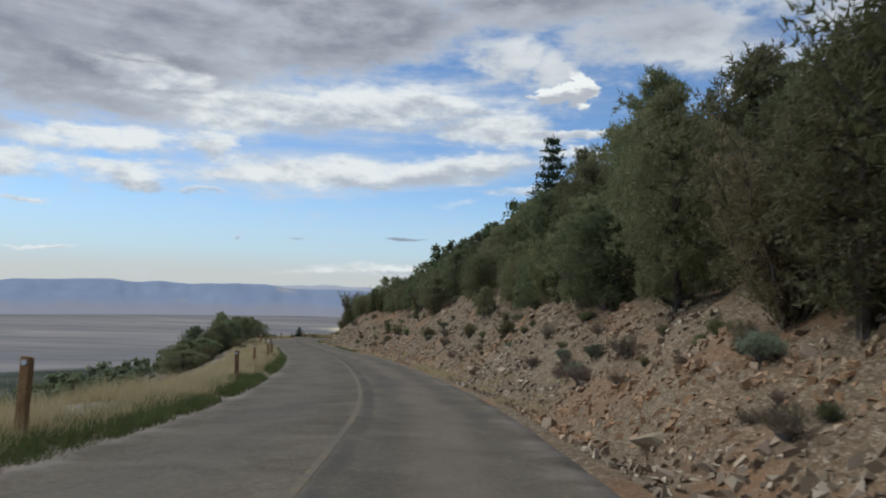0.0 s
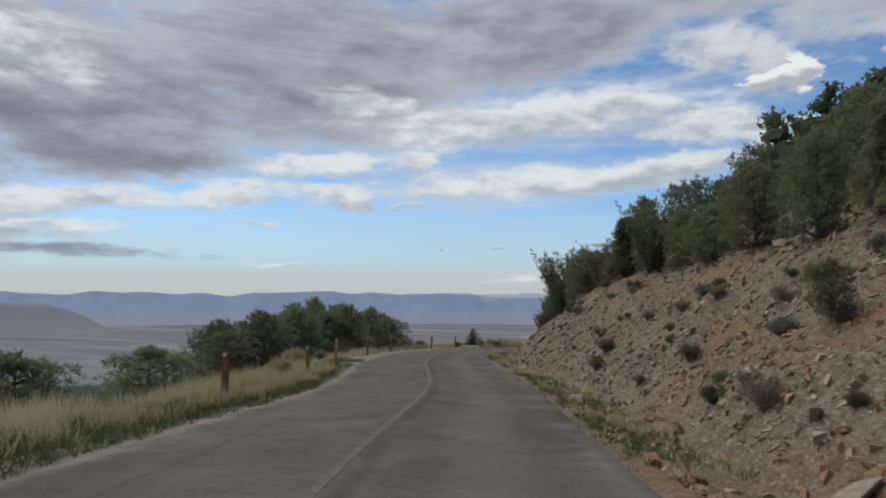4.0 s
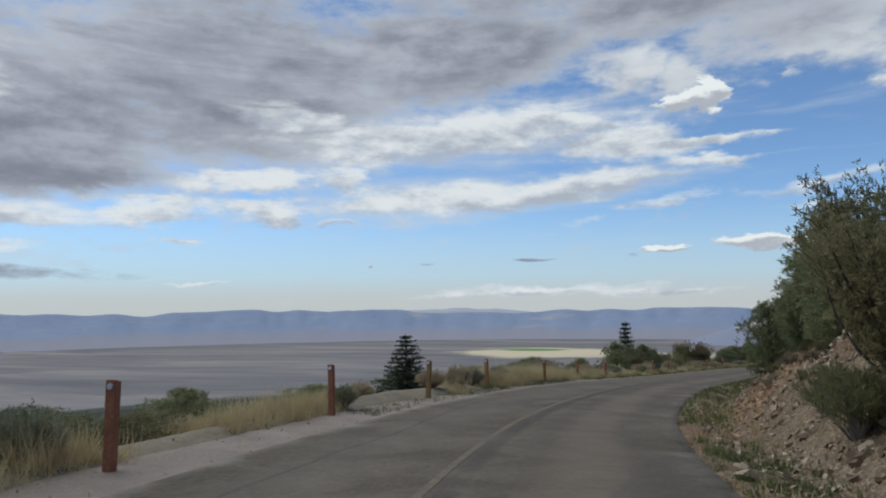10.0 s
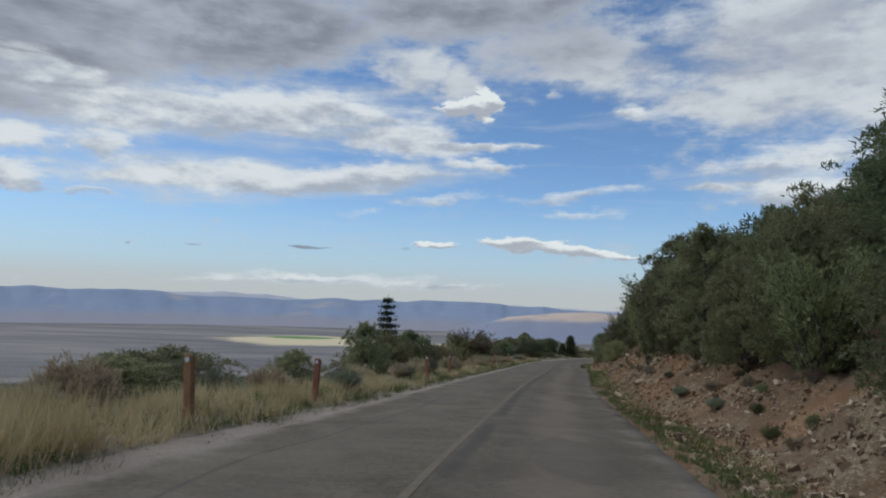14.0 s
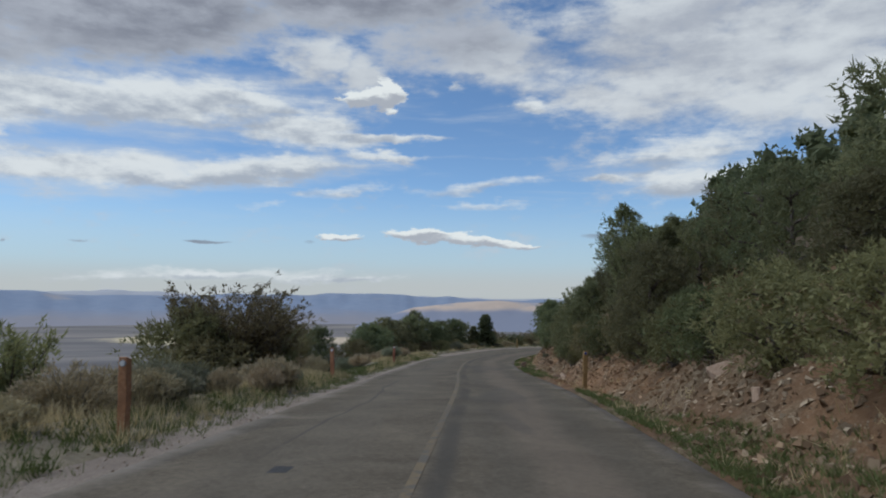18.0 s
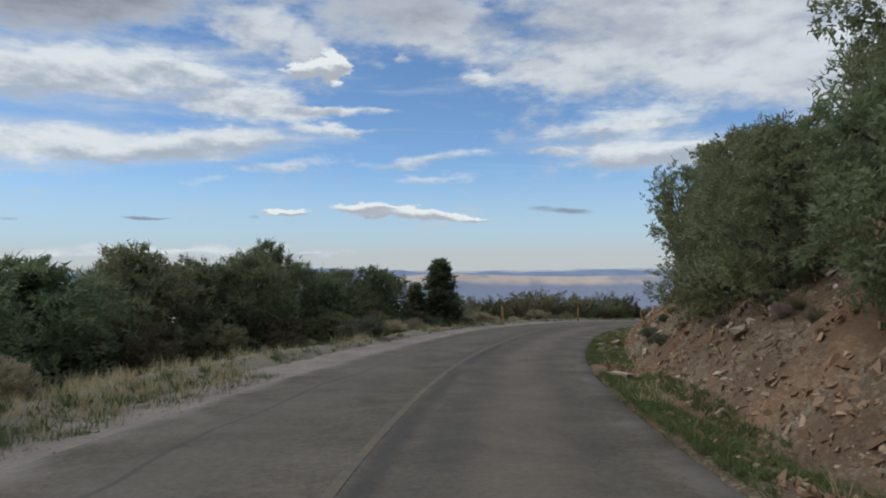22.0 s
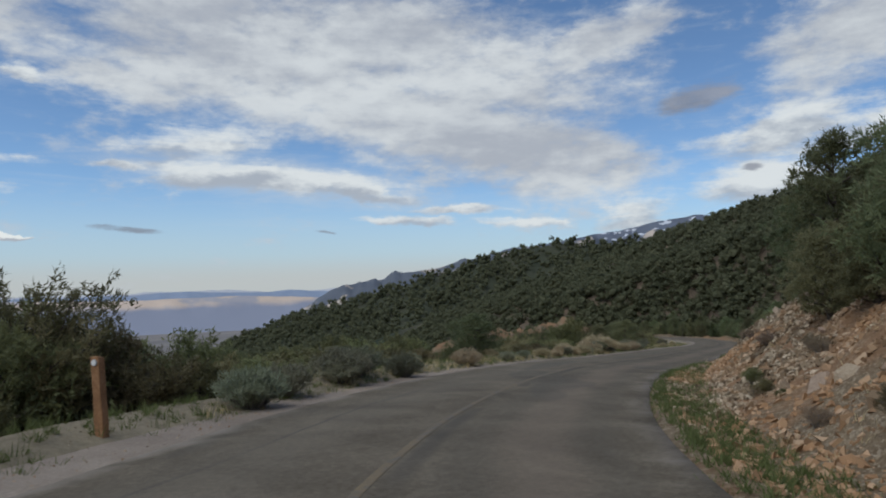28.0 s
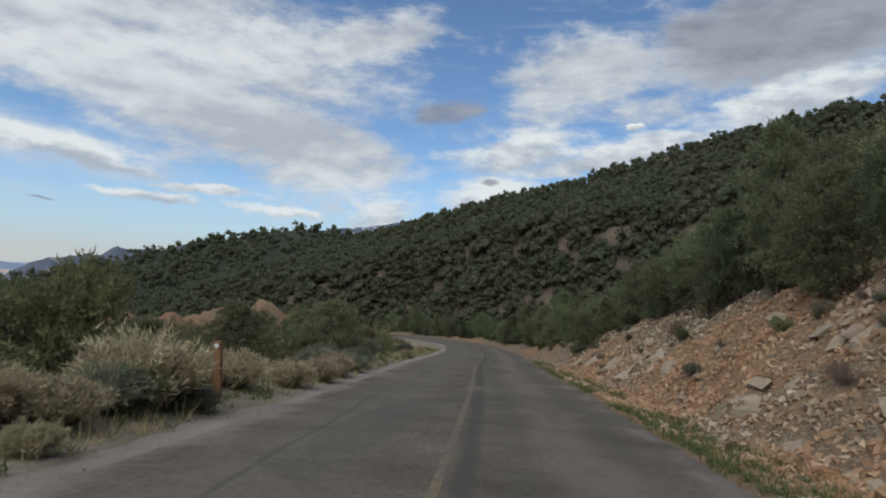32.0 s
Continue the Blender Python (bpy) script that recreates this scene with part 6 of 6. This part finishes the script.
# ================================================= dead wood
def snag(seed, h, limbs):
    """A bare grey tree: crooked stem and forking branches."""
    r2 = np.random.RandomState(seed)
    wood = Soup()

    def grow(p, d, ln, rad, depth):
        mid = p + d * ln * 0.5 + r2.randn(3) * ln * 0.07
        end = p + d * ln + r2.randn(3) * ln * 0.10
        tube(wood, [p, mid, end], [rad, rad * 0.75, rad * 0.45], 5 if depth < 2 else 3)
        if depth < 3:
            for _ in range(limbs if depth == 0 else 3):
                t = 0.35 + 0.65 * r2.rand()
                nd = d * 0.55 + r2.randn(3) * 0.6 + np.array([0, 0, 0.15])
                nd /= np.linalg.norm(nd)
                grow(p + (end - p) * t, nd, ln * (0.42 + 0.25 * r2.rand()), rad * 0.5, depth + 1)

    grow(np.array([0, 0, -0.2]), np.array([0.08, 0.02, 1.0]), h, 0.07, 0)
    return wood.mesh("branch_crown", TWIG)


SNAGS = []
for i in range(3):
    root = new("dead_tree")
    ob = new("branch_crown", snag(500 + i, 2.6, 8))
    ob.parent = root
    SNAGS.append(tagged(root, "bare grey dead tree with twisted branches", "tree"))
for s, dv, size in [(34, 0.4, 1.0), (38, 1.4, 1.1), (52, 0.0, 0.6), (78, 0.6, 0.8), (88, 0.3, 0.8), (90.5, -0.2, 0.9), (92, -0.4, 0.7), (96, 0.4, 0.7), (84, 0.8, 0.9), (290, 0.2, 0.6)]:
    v = 4.5 + float(bank_height(np.array([s]))[0]) / 0.78 + dv
    bed.set(SNAGS[int(s) % 3], bank_point(s, v), size, s * 1.3, 1.0, "dead trees on the slope")

# young pines on the bank
for s, v, size in [(80.0, 7.9, 0.5), (83.5, 9.2, 0.55), (66, 7.6, 0.35), (93, 6.6, 0.2), (350, 8.0, 0.5)]:
    bed.set(PIN_A[int(s) % 3], bank_point(s, v), size, s, 1.1, "young pines on the bank")

# ================================================= stones
STONE = material("limestone", [(0.22, 0.155, 0.105), (0.34, 0.255, 0.18), (0.46, 0.375, 0.285)], 3.0, 0.9, 0.5, 14.0, 10.0, per=0.25)


def rock(seed, n=1, flat=0.6):
    """An angular stone: a skewed block with broken corners."""
    r2 = random.Random(seed)
    bm = bmesh.new()
    lean = (r2.uniform(-0.35, 0.35), r2.uniform(-0.35, 0.35))
    for sx in (-1, 1):
        for sy in (-1, 1):
            for sz in (-1, 1):
                for _ in range(n):
                    x, y, z = (q * r2.uniform(0.35, 1.0) for q in (sx, sy * 0.65, sz))
                    bm.verts.new((x + lean[0] * z, y + lean[1] * z, z * flat))
    res = bmesh.ops.convex_hull(bm, input=bm.verts)
    loose = [g for g in res["geom_interior"] if isinstance(g, bmesh.types.BMVert)]
    bmesh.ops.delete(bm, geom=loose, context="VERTS")
    bmesh.ops.triangulate(bm, faces=bm.faces)
    me = bpy.data.meshes.new("stone")
    bm.to_mesh(me)
    bm.free()
    me.materials.append(STONE)
    v = np.empty(len(me.vertices) * 3)
    me.vertices.foreach_get("co", v)
    f = np.array([p.vertices[:] for p in me.polygons])
    return me, v.reshape(-1, 3), f


ROCKS = [rock(600 + i, 3, 0.28 + 0.08 * (i % 5)) for i in range(8)]


def chip(seed, flat):
    """A sharp flake: a skewed three-sided wedge."""
    r2 = random.Random(seed)
    ang = [r2.uniform(-0.5, 0.5) + k * 2.094 for k in range(3)]
    rad = [r2.uniform(0.65, 1.25) for _ in range(3)]
    low = [(1.2 * rad[k] * math.cos(ang[k]), rad[k] * 0.65 * math.sin(ang[k]), -flat * r2.uniform(0.7, 1.0)) for k in range(3)]
    sx, sy, sc = r2.uniform(-0.25, 0.25), r2.uniform(-0.25, 0.25), r2.uniform(0.55, 0.95)
    top = [(x * sc + sx, y * sc + sy, flat * r2.uniform(0.4, 1.0)) for x, y, z in low]
    f = [(0, 2, 1), (3, 4, 5)] + [q for k in range(3) for q in ((k, (k + 1) % 3, 3 + (k + 1) % 3), (k, 3 + (k + 1) % 3, 3 + k))]
    return None, np.array(low + top), np.array(f)


CHIPS = [chip(620 + i, 0.32 + 0.13 * (i % 4)) for i in range(10)]


def rubble():
    r2 = np.random.RandomState(91)
    bank_ob = bpy.data.objects["cut_bank"]

    def scatter(n, smin, smax, ranges, power=1.8):
        s = ranges[0] + (ranges[1] - ranges[0]) * r2.rand(n)
        h = bank_height(s)
        v = 3.45 + (h / 0.78 + 1.6) * r2.rand(n) ** 1.15
        size = (smin + (smax - smin) * r2.rand(n) ** power) * np.interp(s, [122, 140, 280, 292], [1, 0.85, 0.85, 1])
        keep = lumps(s, v, 2.6, 60) + 0.35 * lumps(s, v, 0.8, 61) > np.where(s < 300, 0.24, 0.12)
        s, v, size = s[keep], v[keep], size[keep]
        q = beside(s, -v)
        q[:, 2] = np.interp(s, STEP, LINE[:, 2]) + cut_z(s, -v) + size * 0.12
        return q, size, s, v

    # slabs of the broken ledges, and the large stones, each a part of the bank
    slabs = [(291 + 15 * r2.rand(), 5.0 + 2.4 * r2.rand(), 0.2 + 0.4 * r2.rand() ** 1.6) for _ in range(34)]
    slabs += [(344 + 40 * r2.rand(), 4.9 + 3.2 * r2.rand(), 0.16 + 0.34 * r2.rand() ** 1.6) for _ in range(66)]
    q, size, s, v = scatter(440, 0.12, 0.34, (30, 375))
    big = (s > 280) & (s < 305)
    size = np.where(big, size * 1.15, size)
    for k in range(min(170, len(q))):
        ob = new("stone", ROCKS[k % 8][0])
        ob.parent = bank_ob
        ob.matrix_basis = Matrix.LocRotScale(Vector(q[k]), Euler((r2.randn() * 0.5, r2.randn() * 0.5, r2.rand() * 6.28)), Vector((size[k], size[k] * (0.7 + 0.5 * r2.rand()), size[k] * 0.9)))
    for s, v, size in [(55.0, 7.3, 0.42), (51.5, 4.7, 0.26), (52.0, 6.7, 0.2), (55.5, 6.3, 0.32), (381, 6.4, 0.9), (356.2, 7.1, 0.36), (356.3, 5.9, 0.28), (357.3, 5.7, 0.36), (353.7, 4.8, 0.3), (352.2, 4.8, 0.2), (318.3, 5.8, 0.3), (280.3, 5.6, 0.24), (282.3, 6.3, 0.3), (284, 5.2, 0.5), (286, 6.6, 0.55), (289, 5.6, 0.6), (293, 6.4, 0.5), (347.2, 6.4, 0.42), (348.0, 6.9, 0.45), (346.4, 6.2, 0.36), (349.0, 7.2, 0.42), (347.6, 7.4, 0.36), (366, 6.0, 0.5), (371, 5.6, 0.6)] + slabs:
        ob = new("stone", ROCKS[int(s) % 8][0])
        ob.parent = bank_ob
        at = beside(s, -v)[0]
        at[2] = float(on_line(s)[0][0, 2] + cut_z(np.array([s]), np.array([-v]))[0]) - 0.02 * size
        _, a, n = on_line(s)
        # bedded in the slope
        turn = Matrix.Rotation(math.atan2(a[0, 1], a[0, 0]), 3, "Z") @ Matrix.Rotation(radians(-34), 3, "X") @ Euler((r2.randn() * 0.12, r2.randn() * 0.12, r2.rand() * 6.28)).to_matrix()
        ob.matrix_basis = Matrix.LocRotScale(Vector(at), turn.to_euler(), Vector((size, size * 0.8, size * 0.7)))
    # the rest, too many to count
    first = scatter(140000, 0.02, 0.125, (22, 388), 2.9)
    # thicker where the ledges crumble
    more = scatter(45000, 0.022, 0.12, (322, 386), 1.7)
    q, size, s, v = (np.concatenate(pair) for pair in zip(first, more))
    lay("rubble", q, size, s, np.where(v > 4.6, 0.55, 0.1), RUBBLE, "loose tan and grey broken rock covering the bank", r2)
    # grit and small stones on the gravel shoulder
    s = 105 + 250 * r2.rand(14000)
    u = 3.0 + 1.9 * r2.rand(14000) ** 1.2
    size = 0.005 + 0.018 * r2.rand(14000) ** 2.5
    q = beside(s, u)
    q[:, 2] = np.interp(s, STEP, LINE[:, 2]) + np.maximum(verge_z(s, u), -0.03) + 0.3 * size
    lay("shoulder_gravel", q, size, s, 0 * s, RUBBLE, "small loose stones on the gravel shoulder", r2)


def lay(name, q, size, s, slope, mat, label, r2):
    """Many flakes in one mesh, lying on a slope that faces the road, tipped this way and that."""
    vs, fs, n = [], [], 0
    pick, rz = r2.randint(10, size=len(q)), r2.rand(len(q)) * 6.283
    _, a, left = on_line(s)
    up = np.c_[left * slope[:, None], np.ones(len(q))] + r2.randn(len(q), 3) * 0.55
    up /= np.linalg.norm(up, axis=1)[:, None]
    e1 = np.cross(np.c_[np.cos(rz), np.sin(rz), 0 * rz], up)
    e1 /= np.linalg.norm(e1, axis=1)[:, None]
    e2 = np.cross(up, e1)
    for k in range(10):
        idx = np.where(pick == k)[0]
        _, rv, rf = CHIPS[k]
        p = rv[None, :, :1] * e1[idx][:, None] + rv[None, :, 1:2] * e2[idx][:, None] + rv[None, :, 2:] * up[idx][:, None]
        p = p * size[idx][:, None, None] + q[idx][:, None]
        vs.append(p.reshape(-1, 3))
        fs.append((rf[None] + (np.arange(len(idx)) * len(rv))[:, None, None]).reshape(-1, 3) + n)
        n += len(idx) * len(rv)
    tagged(new(name, mesh_of(name, np.vstack(vs), np.vstack(fs), mat)), label, "rubble", kind="stuff")


def rubble_material():
    """Broken limestone: each piece its own shade."""
    m = bpy.data.materials.new("broken_limestone")
    m.use_nodes = True
    g = Graph(m.node_tree)
    rnd = g.n("ShaderNodeNewGeometry").outputs["Random Per Island"]
    co = g.n("ShaderNodeTexCoord").outputs["Object"]
    col = g.ramp(rnd, [(0.0, (0.10, 0.073, 0.047)), (0.3, (0.19, 0.142, 0.092)), (0.65, (0.315, 0.25, 0.172)), (1.0, (0.55, 0.465, 0.35))])
    col = g.mix(g.step(g.noise(co, 0.13, 6.0, 0.6, 0.3), 0.46, 0.60, 0.0, 0.65), col, (0.42, 0.225, 0.105))
    col = g.mix(g.math("MULTIPLY", g.noise(co, 12.0, 5.0), 0.3), col, (0.20, 0.15, 0.11))
    # middle stretch: brown earth on the stones, and tree shade painted into their colour
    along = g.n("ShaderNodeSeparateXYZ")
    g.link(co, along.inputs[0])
    soil_and_shade = g.math("MULTIPLY", g.step(along.outputs[1], 108.0, 140.0), g.step(along.outputs[1], 250.0, 225.0))
    soil_and_shade = g.math("MULTIPLY", soil_and_shade, g.step(g.math("ADD", g.noise(co, 0.9, 5.0, 0.65), g.math("MULTIPLY", rnd, 0.25)), 0.85, 0.5, 0.12, 0.62))
    col = g.mix(soil_and_shade, col, (0.120, 0.072, 0.042))
    b = g.n("ShaderNodeBsdfPrincipled")
    g.link(col, b.inputs["Base Color"])
    b.inputs["Roughness"].default_value = 0.92
    b.inputs["Specular IOR Level"].default_value = 0.2
    g.link(b.outputs[0], g.n("ShaderNodeOutputMaterial").inputs[0])
    return m


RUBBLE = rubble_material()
rubble()


# ================================================= the road's cut across the draw
def far_cut(name, a, b, low, high, wide):
    """A bare knoll between a and b beyond the bend, its face cut back towards the road."""
    t = np.linspace(0, 1, 60)[:, None]
    w = np.linspace(0, 2, 21)[None]
    ax, bx = np.array(a), np.array(b)
    way = (bx - ax) / np.linalg.norm(bx - ax)
    out = np.array([-way[1], way[0]])
    bulge = 1.2 * (lumps(t * 20 + 0 * w, w * 6 + 0 * t, 1.7, 70) - 0.5)
    h = (high - low) * (1 - np.abs(2 * t - 1) ** 12) * (0.90 + 0.10 * lumps(t * 60 + 0 * w, 0 * t + 0 * w, 2.3, 72) + 0.06 * lumps(t * 60 + 0 * w, 3 * w + 0 * t, 0.8, 73))
    off = (w - 1) * wide + bulge
    x = ax[0] + (bx[0] - ax[0]) * t + out[0] * off
    y = ax[1] + (bx[1] - ax[1]) * t + out[1] * off
    rise = np.where(w < 1, np.clip(w, 0, 1) ** 1.4, 1 - np.clip(w - 1, 0, 1) ** 1.6)
    z = low + h * rise + 0.9 * (lumps(t * 20 + 0 * w, w * 6 + 0 * t, 0.9, 71) - 0.5) * rise
    me = mesh_of(name, np.stack([x + 0 * z, y + 0 * z, z], -1).reshape(-1, 3), grid_faces(60, 21), BANK, True, np.stack([4 + 4 * w + 0 * t, 330 + 20 * t + 0 * w], -1).reshape(-1, 2))
    tagged(new(name, me), "bare tan cut bank across the draw", "bank", kind="structure")


far_cut("far_bank_1", (136, 304), (84, 301), -37.5, -26.0, 9.0)
for k in range(46):
    x = 80 + 55 * (k + r3.rand()) / 46
    y = 300 + 4 * (x - 66) / 70 - 2.6 + 5.0 * r3.rand()
    bed.set((SHRUB + MAH_B)[k % 5], Vector((x, y, -28.6 - 0.9 * r3.rand())), 0.6 + 0.5 * r3.rand(), r3.rand() * 6.28, 1.0, "shrubs on the far bank")
